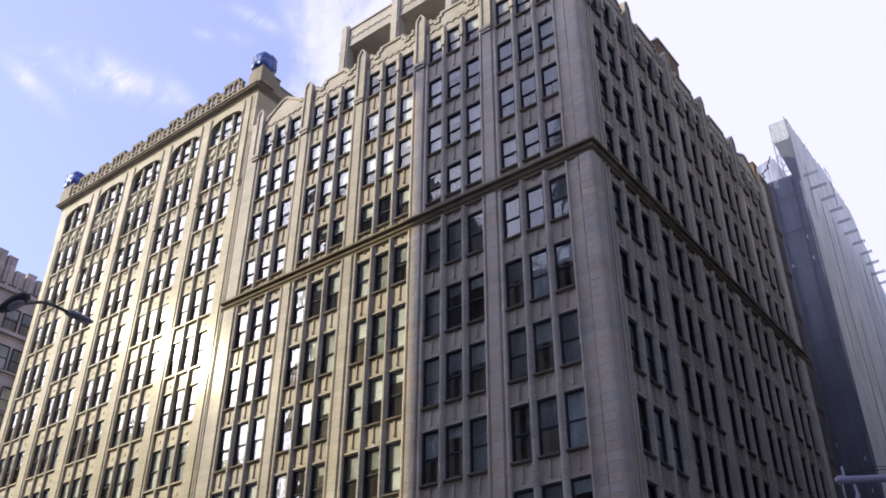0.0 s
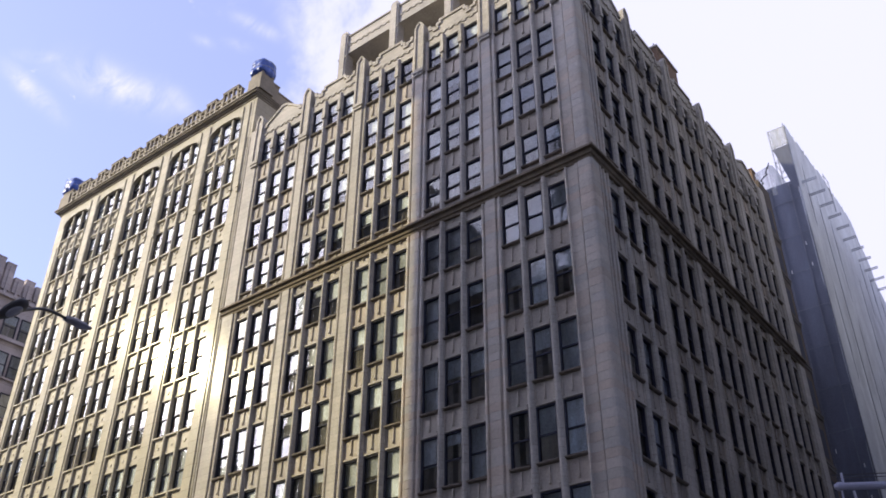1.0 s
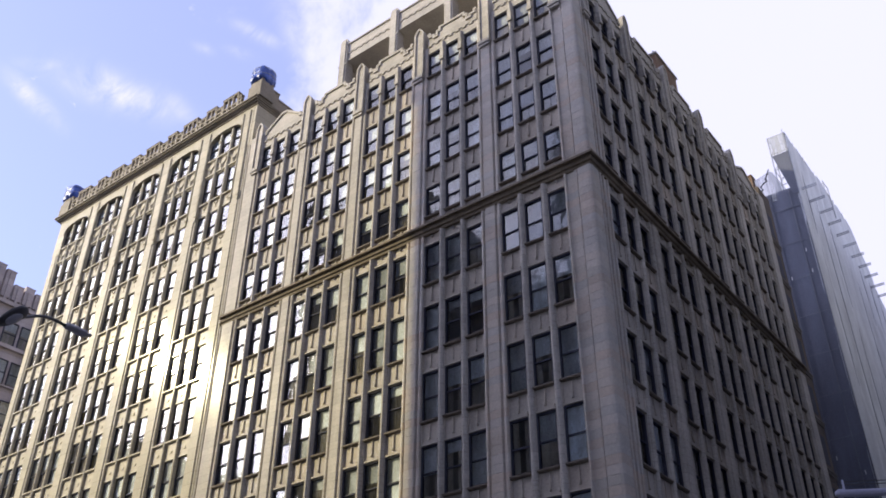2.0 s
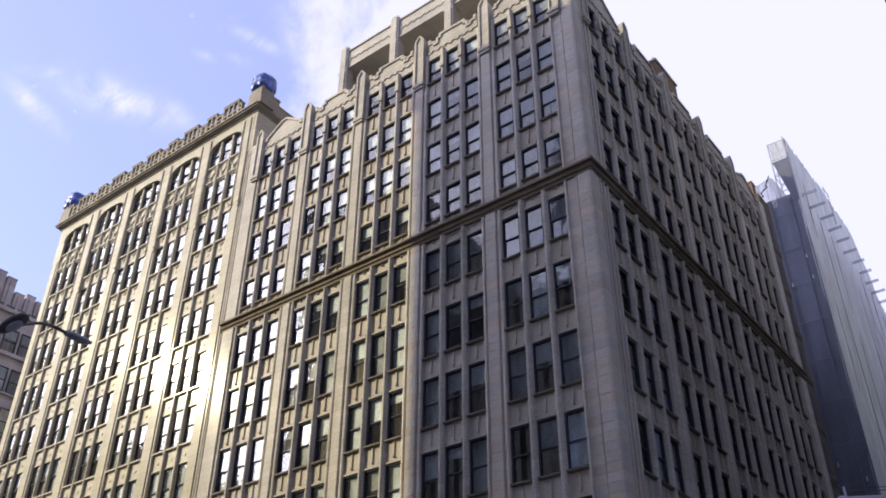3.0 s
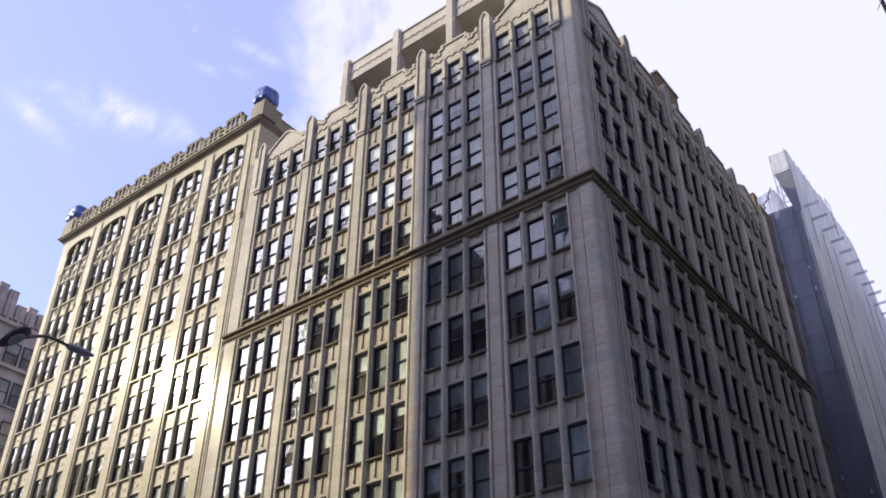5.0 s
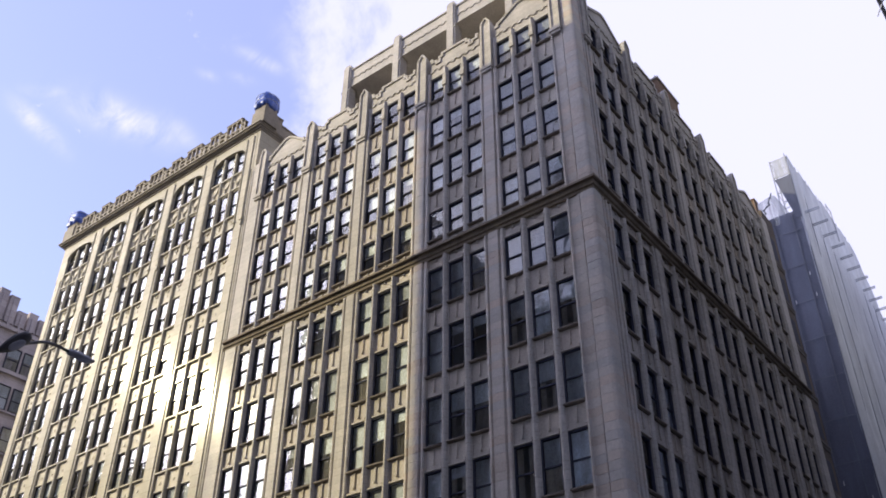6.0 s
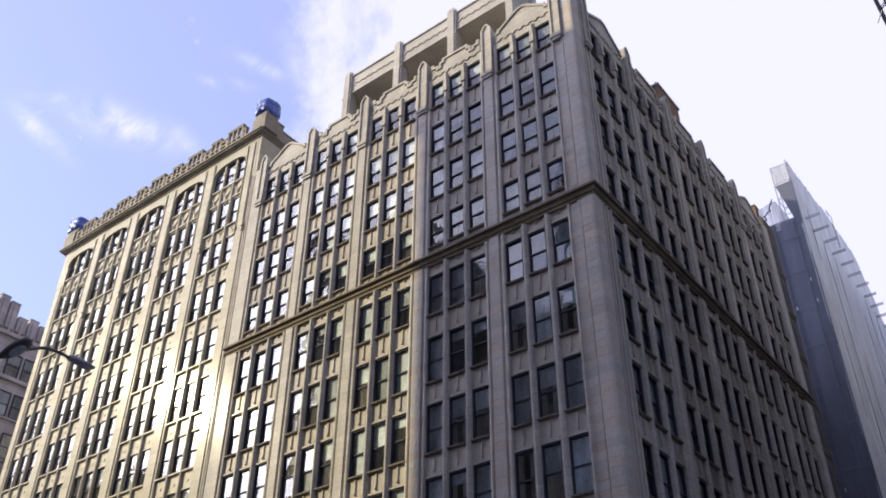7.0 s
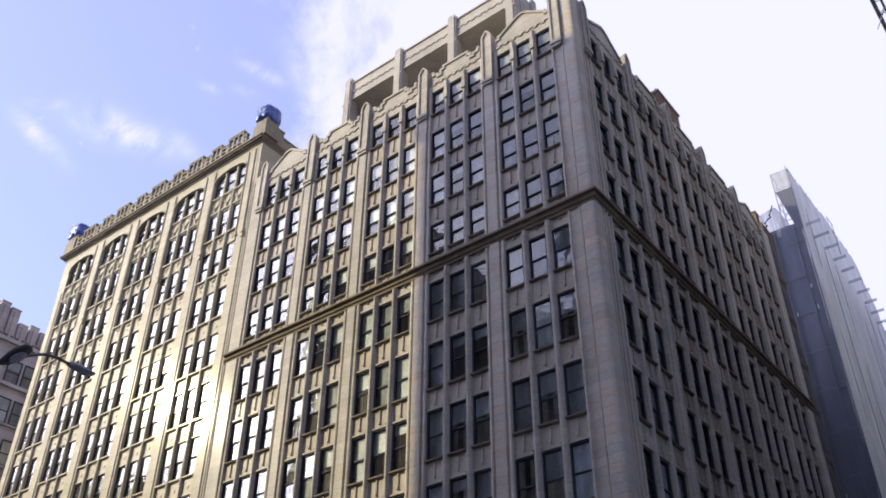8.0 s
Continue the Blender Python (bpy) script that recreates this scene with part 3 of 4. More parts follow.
# ---------------------------------------------------------------- arcaded wing
WING_ROWS = [(44.07, 2.45), (40.45, 2.45), (36.60, 2.5), (32.80, 2.5), (29.12, 2.5), (25.38, 2.5), (21.60, 2.5), (17.80, 2.5)]
WO, WB, WP, WW = 28.42, 4.90, 1.31, 1.02
WING_END = 52.75
wing = thing("arcaded_wing", "cream limestone office wing with arched top storey and pierced parapet", "building")


def arch_outline(c, half, z0, z1, spring, n=14):
    """Segment-headed opening: points from the right springing over the crown to the left."""
    rise = z1 - spring
    return [(c + half * math.cos(math.pi * i / n), spring + rise * math.sin(math.pi * i / n) ** 0.6) for i in range(n + 1)]


def wing_front():
    group = 2 * WP + WW
    gap = WB - group
    low = 15.3
    for b in range(6):
        if b == 0:
            c, w = -(27.24 + WO) / 2, WO - 27.24
        elif b == 5:
            c, w = -((WO + 4 * WB + group) + WING_END) / 2, WING_END - (WO + 4 * WB + group)
        else:
            c, w = -(WO + b * WB - gap / 2), gap
        bm = B()
        a = w / 2
        half = [(a, 0.5), (a, 0.02), (a - 0.06, -0.03), (a - 0.2, -0.03), (a - 0.25, -0.09)]
        column(bm, [(c + x, y) for x, y in half] + [(c - x, y) for x, y in half[::-1]], low, 45.2)
        box(bm, c - a, c + a, -0.06, 0.5, 45.2, 48.95)
        p = part("pier", bm, CREAM, wing)
        if b < 5:
            bm = B()
            for x in (c - a + 0.1, c + a - 0.1) if b else (c - a + 0.1, c + a - 0.32):
                beam(bm, (x, -0.06, 40.7), (x, -0.06, 48.6), 0.08)
                box(bm, x - 0.14, x + 0.14, -0.2, 0.0, 40.6, 40.75)
                box(bm, x - 0.09, x + 0.09, -0.15, 0.0, 40.2, 40.6)
                box(bm, x - 0.1, x + 0.1, -0.16, 0.0, 40.75, 40.95)
            part("corbelled_shaft", bm, CREAM, p)
    for r, (top, h) in enumerate(WING_ROWS):
        wm = window_meshes(WW + 0.02, h, 0.04, 0.11)
        lowz = WING_ROWS[r + 1][0] if r + 1 < len(WING_ROWS) else low
        hs = top - h - lowz
        a = WW / 2
        bm = B()
        box(bm, -a, a, 0.12, 0.5, -hs, -0.1)
        box(bm, -a - 0.04, a + 0.04, -0.04, 0.46, -0.11, -0.02)
        box(bm, -0.085, 0.085, 0.085, 0.12, -hs * 0.58 - 0.085, -hs * 0.58 + 0.085)
        box(bm, -a, a, 0.08, 0.12, -hs, -hs + 0.07)
        if r < 2:
            for j in range(7):
                t0, t1 = math.pi * (1 + j / 7), math.pi * (1 + (j + 1) / 7)
                beam(bm, (0.17 * math.cos(t0), 0.09, -0.3 + 0.2 * math.sin(t0)), (0.17 * math.cos(t1), 0.09, -0.3 + 0.2 * math.sin(t1)), 0.045, 5)
        me = mesh("spandrel", bm, CREAM_PANEL)
        for b in range(5):
            for k in range(3):
                u = -(WO + b * WB + k * WP + WW / 2)
                part("spandrel", me, None, wing, m=pose(u, 0, top - h))
                put_window(wm, wing, pose(u, 0.13, top - h - 0.02))
    for b in range(5):
        for k in range(2):
            x, w = -(WO + b * WB + k * WP + WW + (WP - WW) / 2), WP - WW
            bm = B()
            column(bm, mullion_plan(x, w, 0.06), low, 45.7)
            part("mullion", bm, CREAM, wing)
            bm = B()
            column(bm, [(x - 0.12, 0.45), (x - 0.12, 0.06), (x - 0.06, 0.0), (x + 0.06, 0.0), (x + 0.12, 0.06), (x + 0.12, 0.45)], 45.7, 48.08)
            box(bm, x - 0.16, x + 0.16, -0.03, 0.3, 47.15, 47.3)
            part("colonnette", bm, CREAM, wing)
    # arcade storey
    wm = window_meshes(WW + 0.02, 2.25, 0.04, 0.11)
    for b in range(5):
        c, a = -(WO + b * WB + group / 2), group / 2
        bm = B()
        arch = arch_outline(c, a, 45.75, 48.1, 47.1)
        slab(bm, [(c - a, 48.95), (c + a, 48.95)] + arch, -0.05, 0.5)
        head = part("arch_head", bm, CREAM, wing)
        bm = B()
        for (x0, z0), (x1, z1) in zip(arch, arch[1:]):
            slab(bm, [(x0, z0), (x1, z1), (c + (x1 - c) * 1.0, z1 + 0.14), (c + (x0 - c) * 1.0, z0 + 0.14)], -0.12, -0.05)
        part("arch_moulding", bm, CREAM, head)
        bm = B()
        box(bm, c - a, c + a, 0.10, 0.5, 44.07, 45.75)
        band = part("tracery_panel", bm, CREAM_PANEL, wing)
        bm = B()
        box(bm, c - a, c + a, -0.02, 0.5, 45.65, 45.77)
        box(bm, c - a, c + a, 0.0, 0.12, 44.2, 44.32)
        for k in range(3):
            x = -(WO + b * WB + k * WP + WW / 2)
            # a ring over two pointed lights with a small drop between
            def arc(cx, cz, rx, rz, a0, a1, n, r):
                for j in range(n):
                    t0, t1 = a0 + (a1 - a0) * j / n, a0 + (a1 - a0) * (j + 1) / n
                    beam(bm, (cx + rx * math.cos(t0), 0.08, cz + rz * math.sin(t0)), (cx + rx * math.cos(t1), 0.08, cz + rz * math.sin(t1)), r, 5)
            arc(x, 45.22, 0.36, 0.38, 0, 2 * math.pi, 14, 0.06)
            for e in (-1, 1):
                arc(x + e * 0.5, 44.35, 0.46, 0.75, math.pi / 2 if e > 0 else 0, math.pi if e > 0 else math.pi / 2, 6, 0.065)
        part("tracery", bm, CREAM, band)
        for k in range(3):
            u = -(WO + b * WB + k * WP + WW / 2)
            put_window(wm, wing, pose(u, 0.12, 45.76))
    # cornice
    bm = B()
    x0, x1 = -WING_END - 0.1, -26.95
    for y, z0, z1 in ((-0.12, 48.95, 49.12), (-0.27, 49.12, 49.26), (-0.44, 49.26, 49.40), (-0.54, 49.40, 49.54)):
        box(bm, x0 + y, x1 - y * 0.5, y, 14, z0, z1)
    part("cornice", bm, RAIL, wing, "weathered brown projecting cornice")
    # low parapet on the return above the tower, with a shoulder block beside the urn
    bm = B()
    box(bm, -27.35, -26.78, 1.05, 1.75, 49.54, 51.05)
    box(bm, -27.40, -26.73, 1.0, 1.8, 51.05, 51.17)
    part("shoulder_block", bm, RAIL, wing)
    bm = B()
    box(bm, -27.3, -26.9, 1.8, 14.0, 49.54, 50.62)
    box(bm, -27.36, -26.84, 1.8, 14.05, 50.62, 50.74)
    part("return_parapet", bm, RAIL, wing)
    # pierced parapet: a rail on close-set posts that steps up over long and short merlons
    zb = 49.54
    bm = B()
    box(bm, x0 + 0.3, -26.9, -0.30, -0.05, zb, zb + 0.16)
    part("parapet_foot", bm, RAIL, wing)

    def run(xa, xb, h):
        bm = B()
        box(bm, xa, xb, -0.31, -0.04, zb + h - 0.16, zb + h)
        box(bm, xa - 0.04, xb + 0.04, -0.34, -0.01, zb + h, zb + h + 0.06)
        box(bm, xa, xb, -0.28, -0.07, zb + 0.66, zb + 0.80)
        for x in (xa, xb - 0.13):
            box(bm, x, x + 0.13, -0.295, -0.055, zb + 0.15, zb + h - 0.1)
        rail = part("parapet_rail", bm, RAIL, wing)
        n = max(1, round((xb - xa) / 0.58))
        bm = B()
        box(bm, -0.065, 0.065, -0.29, -0.06, zb + 0.16, zb + h - 0.16)
        post = mesh("post", bm, RAIL)
        for i in range(1, n):
            part("post", post, None, rail, m=pose(xa + 0.07 + (xb - xa - 0.14) * i / n, 0, 0))

    for b in range(5):
        x = -28.75 - b * WB
        run(x - 0.45, x, 1.2)
        run(x - 2.25, x - 0.45, 1.74)
        run(x - 3.05, x - 2.25, 1.2)
        run(x - 4.25, x - 3.05, 1.66)
        run(x - WB, x - 4.25, 1.2)
    # body behind
    bm = B()
    box(bm, -WING_END + 0.3, -27.25, 4.2, 24, 0.2, 48.9)
    part("inner_wall", bm, INNER, wing)
    for top, h in WING_ROWS + [(48.3, 2)]:
        bm = B()
        box(bm, -WING_END + 0.2, -27.26, 0.5, 4.2, top + 0.3, top + 0.6)
        part("floor_slab", bm, INNER, wing)
    bm = B()
    box(bm, -WING_END, -27.24, 0.02, 0.5, 0.12, low)
    part("base_wall", bm, CREAM, wing)
    for xa, xb, za in ((-WING_END, -WING_END + 0.2, 0.2), (-27.24, -26.95, 44.9)):
        bm = B()
        box(bm, xa, xb, 0.5 if za < 1 else -0.04, 24, za, 48.95)
        part("side_wall", bm, CREAM, wing)


wing_front()


def urn(x, scale, label):
    t = thing("urn_pedestal", label, "ornament", "wrapped urns", at=(x, 0.35, 49.54))
    k = scale
    bm = B()
    column(bm, [(-0.6 * k, -0.6 * k), (0.6 * k, -0.6 * k), (0.6 * k, 0.6 * k), (-0.6 * k, 0.6 * k)], 0, 1.1 * k)
    bmesh.ops.recalc_face_normals(bm, faces=bm.faces)
    v = [bm.verts.new((sx * 0.54 * k, sy * 0.54 * k, 1.1 * k)) for sx, sy in ((-1, -1), (1, -1), (1, 1), (-1, 1))]
    v2 = [bm.verts.new((sx * 0.5 * k, sy * 0.5 * k, 1.75 * k)) for sx, sy in ((-1, -1), (1, -1), (1, 1), (-1, 1))]
    for i in range(4):
        bm.faces.new((v[i], v[(i + 1) % 4], v2[(i + 1) % 4], v2[i]))
    bm.faces.new(v2)
    bm.faces.new(v[::-1])
    part("pedestal", bm, RAIL, t)
    bm = B()
    bmesh.ops.create_icosphere(bm, subdivisions=4, radius=1)
    for vv in bm.verts:
        d = vv.co.copy()
        f = (abs(d.x) ** 5 + abs(d.y) ** 5 + abs(d.z) ** 5) ** -0.2 * 0.92
        f += 0.12 * noise.noise(d * 1.9 + Vector((x, 3, 1))) - 0.15 * abs(noise.noise(d * 3.1 + Vector((x, 0, 0)))) - 0.10 * abs(noise.noise(d * 6.5 + Vector((0, x, 0)))) + 0.05 * noise.noise(d * 14)
        # folds gather under the tie and the hem flares out over the pedestal
        low = max(0.0, -d.z - 0.25)
        f *= 1 + 0.22 * low * (1 + 0.8 * math.sin(9 * math.atan2(d.y, d.x) + x))
        vv.co = Vector((d.x * 0.74 * f * k, d.y * 0.74 * f * k, 2.12 * k + max(d.z, -0.95) * 0.66 * f * k))
    for f in bm.faces:
        f.smooth = True
    part("tarpaulin", bm, TARP, t, "crumpled shiny blue tarpaulin")
    for z in (1.95, 2.45):
        bm = B()
        pts = [(0.79 * k * math.cos(a), 0.79 * k * math.sin(a), z * k) for a in [2 * math.pi * i / 16 for i in range(17)]]
        for a, b in zip(pts, pts[1:]):
            beam(bm, a, b, 0.025, 5)
        part("rope", bm, STEEL, t)


urn(-27.2, 1.17, "stone urn pedestal wrapped in blue tarpaulin on the wing's cornice")
urn(-52.4, 1.25, "stone urn pedestal wrapped in blue tarpaulin on the wing's far corner")

# ---------------------------------------------------------------- neighbours


def narrow_neighbour():
    t = thing("sooty_neighbour", "narrow dark sooty brick building wedged against the tower", "building")
    bm = B()
    box(bm, -20, -0.15, 29.95, 32.3, 0.0, 46.9)
    part("wall", bm, SOOT, t)
    bm = B()
    box(bm, -2.6, -0.5, 30.05, 30.8, 46.9, 48.2)
    box(bm, -2.66, -0.44, 30.0, 30.86, 48.2, 48.3)
    part("chimney", bm, BRICK, t)
    for i in range(9):
        z = 12 + i * 3.75
        bm = B()
        box(bm, -0.15, -0.04, 30.0, 32.34, z, z + 0.14)
        box(bm, -0.15, -0.09, 30.1, 32.32, z - 0.25, z)
        part("ledge", bm, GREYSTONE, t)
        bm = B()
        box(bm, -0.17, -0.13, 30.5, 31.6, z + 0.5, z + 2.6)
        part("window", bm, FRAME, t)


narrow_neighbour()


def netted_building():
    t = thing("netted_building", "high building wrapped in grey-blue debris netting over scaffold", "building")
    x1, y0, y1, zt = -0.3, 45.0, 66.0, 63.3
    rnd = random.Random(3)
    bm = B()
    box(bm, -26, x1 - 0.6, y0 + 0.6, 74, 0.0, 56.5)
    part("wall", bm, GREYSTONE, t)

    def sheet(name, mat, ax, a, b, ztop, n, sag):
        """A net hung from its top edge, billowing between the standards."""
        bm = B()
        rows, cols = 40, n * 8
        grid = []
        for j in range(rows + 1):
            line = []
            for i in range(cols + 1):
                u = i / cols
                f = (u * n) % 1.0
                z = 0.3 + (ztop(u) - sag * 4 * f * (1 - f) * 0.9 - 0.3) * j / rows
                puff = 0.26 * math.sin(math.pi * f) ** 0.7 + 0.16 * noise.noise((u * n * 0.7, z * 0.12, 5 if ax else 1)) + 0.05 * noise.noise((u * n * 3, z * 0.5, 2))
                puff *= 1.0 if ax else 0.45
                w = a + (b - a) * u
                line.append(bm.verts.new((x1 + puff, w, z) if ax else (w, y0 - puff, z)))
            grid.append(line)
        for j in range(rows):
            for i in range(cols):
                f = bm.faces.new((grid[j][i], grid[j][i + 1], grid[j + 1][i + 1], grid[j + 1][i]))
                f.smooth = True
        part(name, bm, mat, t)

    sheet("street_netting", NET_LIT, 1, y0, 74.0, lambda u: zt + min(u * 3, 0.6) - (0 if u < 0.72 else (u - 0.72) * 36), 9, 1.6)
    sheet("end_netting", NET_SHADED, 0, -22.0, x1, lambda u: 56.4, 9, 0.1)
    # scaffold standards and ledgers behind and above the nets
    for i in range(10):
        y = y0 + i * 29.0 / 9
        top = zt + min(i / 3, 0.6) - max(0.0, i / 9 - 0.72) * 36
        bm = B()
        beam(bm, (x1 - 0.1, y, 0.2), (x1 - 0.1, y, top + 0.25), 0.05, 6)
        part("standard", bm, STEEL, t)
        bm = B()
        box(bm, x1 + 0.015, x1 + 0.05, y - 0.035, y + 0.035, 0.3, top - 0.3)
        part("seam", bm, SEAM, t)
        if 0 < i < 9:
            bm = B()
            box(bm, x1 + 0.255, x1 + 0.285, y - 1.34, y - 1.30, 0.3, min(top, 60) - 4.5)
            part("seam", bm, SEAM, t)
    for i in range(11):
        y = y0 + 0.93 + i * 2.43
        bm = B()
        z = 56.4 - i * 0.08
        for dz in (-0.1, 0.1):
            box(bm, x1 + 0.0, x1 + 1.55, y - 0.04, y + 0.04, z + dz - 0.035, z + dz + 0.035)
        for k in range(7):
            xx = x1 + 0.15 + k * 0.22
            box(bm, xx - 0.03, xx + 0.03, y - 0.03, y + 0.03, z - 0.1, z + 0.1)
        part("outrigger", bm, STEEL, t)
    for i in range(5):
        bm = B()
        x = x1 - 0.9 - 1.9 * i
        box(bm, x - 0.04, x + 0.04, y0 - 0.27, y0 - 0.23, 0.3, 56.2)
        part("seam", bm, SEAM, t)
    for i in range(12):
        bm = B()
        z = 54.0 - i * 3.9
        box(bm, -9.0, x1, y0 - 0.262, y0 - 0.24, z - 0.03, z + 0.03)
        part("seam", bm, SEAM, t)
    for i in range(10):
        bm = B()
        x, z = -0.9 - 1.9 * rnd.randrange(3) + rnd.uniform(-0.1, 0.1), rnd.uniform(24, 50)
        box(bm, x - 0.035, x + 0.035, y0 - 0.30, y0 - 0.27, z - 0.18, z + 0.18)
        part("tie", bm, TIE, t)
    # dark rope bunched along the torn edge of the upper net
    bm = B()
    rope = [(-2.5, 59.1), (-2.75, 58.6), (-3.0, 58.1), (-2.95, 57.85), (-3.25, 57.7), (-3.6, 57.4), (-3.5, 57.0), (-3.72, 56.7), (-3.6, 56.2), (-3.75, 55.5), (-3.7, 52.0)]
    tube(bm, [(x, y0 - 0.42, z) for x, z in rope], 0.06, 6)
    for x, z in rope[1:9]:
        bmesh.ops.create_icosphere(bm, subdivisions=1, radius=0.12, matrix=pose(x, y0 - 0.42, z))
    part("rope", bm, DARKSTEEL, t)
    bm = B()
    for y in (56.9, 58.5):
        beam(bm, (x1 + 0.2, y, 60.0), (x1 + 0.2, y, 64.2), 0.05, 6)
        beam(bm, (x1 - 1.0, y, 60.0), (x1 - 1.0, y, 64.2), 0.05, 6)
        beam(bm, (x1 + 0.2, y, 63.9), (x1 - 1.0, y, 63.9), 0.04, 6)
    for z in (62.8, 64.1):
        beam(bm, (x1 + 0.2, 56.7, z), (x1 + 0.2, 58.7, z), 0.04, 6)
    part("scaffold_frame", bm, STEEL, t)
    # scaffold turret standing above the corner
    xa, xb = -2.0, x1
    bm = B()
    for x in (xa, xb):
        for y in (y0, y0 + 1.6):
            beam(bm, (x, y, 52), (x, y, 63.2), 0.06, 6)
    for z in (55, 57, 59, 61, 63.1):
        for y in (y0, y0 + 1.6):
            beam(bm, (xa, y, z), (xb, y, z), 0.04, 6)
        for x in (xa, xb):
            beam(bm, (x, y0, z), (x, y0 + 1.6, z), 0.04, 6)
    for z in (55, 57, 59):
        beam(bm, (xa, y0, z), (xb, y0, z + 2), 0.03, 6)
    part("scaffold_turret", bm, STEEL, t)
    for name, outline in (("turret_netting", [(xa, 60.75), (xb, 60.75), (xb, 63.1), (xa, 63.1)]),
                          ("turret_skirt", [(xa + 0.1, 60.7), (xb - 0.5, 55.4), (xb, 55.4), (xb, 60.7)]),
                          ("upper_netting", [(-9.0, 55.4), (-1.0, 55.4), (-1.35, 56.3), (-2.3, 58.9), (-2.6, 59.1), (-3.9, 58.75), (-9.0, 58.3)])):
        bm = B()
        off = 0.0 if name == "upper_netting" else 0.03
        slab(bm, outline, y0 - 0.08 - off, y0 - 0.075 - off)
        part(name, bm, NET_SHADED if name == "turret_skirt" else NET_THIN, t)


netted_building()


def gothic_building():
    t = thing("gothic_neighbour", "grey-brown stone block with crenellated roofline beyond the wing", "building")
    x1 = -72.0
    bm = B()
    box(bm, -95, x1, -9, 30, 0.0, 51.0)
    part("wall", bm, GOTHIC, t)
    for i in range(24):
        y = -8 + i * 1.25
        h = (53.7 if y < 5.2 else 52.3) + (0.35 if i % 3 == 0 else 0)
        bm = B()
        box(bm, x1 - 0.8, x1 + 0.25, y, y + 1.02, 50.6, h)
        box(bm, x1 + 0.25, x1 + 0.4, y + 0.35, y + 0.67, 50.0, h - 0.3)
        box(bm, x1 - 0.85, x1 + 0.3, y - 0.04, y + 1.06, h, h + 0.12)
        part("merlon", bm, GOTHIC, t)
    for z in (49.9, 45.2, 34.5):
        bm = B()
        box(bm, x1, x1 + 0.35, -12, 30, z, z + 0.4)
        part("string_course", bm, GOTHIC, t)
    for r in range(8):
        z = 45.6 - r * 4.2
        wm = window_meshes(1.5, 2.6)
        for i in range(6):
            for e in (0, 1.85):
                y = -6.2 + i * 4.3 + e
                put_window(wm, t, Matrix.Translation((x1 + 0.17, y, z)) @ SIDE)
                bm = B()
                box(bm, x1, x1 + 0.22, y - 0.95, y + 0.95, z - 0.2, z)
                part("sill", bm, GOTHIC, t)
        for i in range(7):
            bm = B()
            box(bm, x1, x1 + 0.34, -8.3 + i * 4.3, -7.5 + i * 4.3, z - 1.4, z + 2.8)
            part("pier", bm, GOTHIC, t)


gothic_building()


def opposite_blocks():
    """Unseen masonry blocks that close the streets behind and beside the viewpoint, placed to shade walls and fill
    window reflections; the nearer ones on the front street have windows.
    """
    for name, label, x0, x1, y0, y1, z, windows in (
            ("opposite_tower", "tall masonry tower on the far side of the front street", -49.9, -37.5, -60, -27, 63.5, 4),
            # unseen roofline of the next four is stepped for the front windows' reflections
            ("opposite_block", "masonry block on the far side of the front street", -37.4, -28.5, -60, -27.3, 50.0, 4),
            ("low_shop_block", "unseen low masonry block across the front street, shaped for window reflections", -28.4, -17.2, -60, -27.3, 44.0, 4),
            ("corner_block", "unseen masonry block on the far corner, shaped for window reflections", -17.1, -3.0, -60, -27.3, 62.0, 5),
            ("set_back_tower", "unseen masonry tower behind the front street, added for window reflections", -33.0, -24.0, -78, -61, 66.0, 3),
            ("low_block", "lower masonry block on the far side of the front street", -170, -119, -85, -45, 61.0, 0),
            # out of view; height and closeness chosen to darken the flank
            ("street_block", "unseen tall masonry block across the flank street to darken the flank", 15.3, 40, 2, 38, 85.0, 0),
            # unseen: fills flank window reflections, low further on so sky reaches the nets
            ("far_street_block", "unseen masonry block along the flank street for the flank windows to reflect", 15.5, 40, 38.2, 80, 57.0, 0),
            ("distant_street_block", "unseen low masonry block added at the far end of the flank street", 15.7, 40, 80.2, 140, 34.0, 0),
            # added out of view to keep the sun off the end netting
            ("hidden_shade_tower", "unseen masonry tower added behind the wing to shade the netted building", -45, -29, 24.2, 32, 74.0, 0),
            # unseen, set close to cut the sky light on the flank
            ("hidden_shade_block", "unseen masonry block added behind the crossing to darken the flank", 19, 60, -80, -18, 62.0, 0)):
        t = thing(name, label, "building")
        bm = B()
        box(bm, x0, x1, y0, y1, 0.0, z)
        part("wall", bm, FAR, t)
        bm = B()
        box(bm, x0 - 0.4, x1 + 0.4, y0 - 0.4, y1 + 0.4, z - 1.2, z + 0.3)
        part("cornice", bm, GREYSTONE, t)
        if windows:
            step = (x1 - x0) / windows
            bm = B()
            box(bm, -0.75, 0.75, -0.02, 0.03, 0, 2.2)
            pane = mesh("window", bm, BLUE_GLASS)
            for r in range(int((z - 8) / 3.9)):
                for i in range(windows):
                    part("window", pane, None, t, m=pose(x0 + step * (i + 0.5), y1, 5.5 + r * 3.9))


opposite_blocks()

# ---------------------------------------------------------------- ground
bm = B()
box(bm, -2500, 2500, -2500, 2500, -0.5, 0.0)
g = new("ground", mesh("ground", bm, ASPHALT))
tagged(g, "dark worn asphalt street ground", "ground", kind="structure")
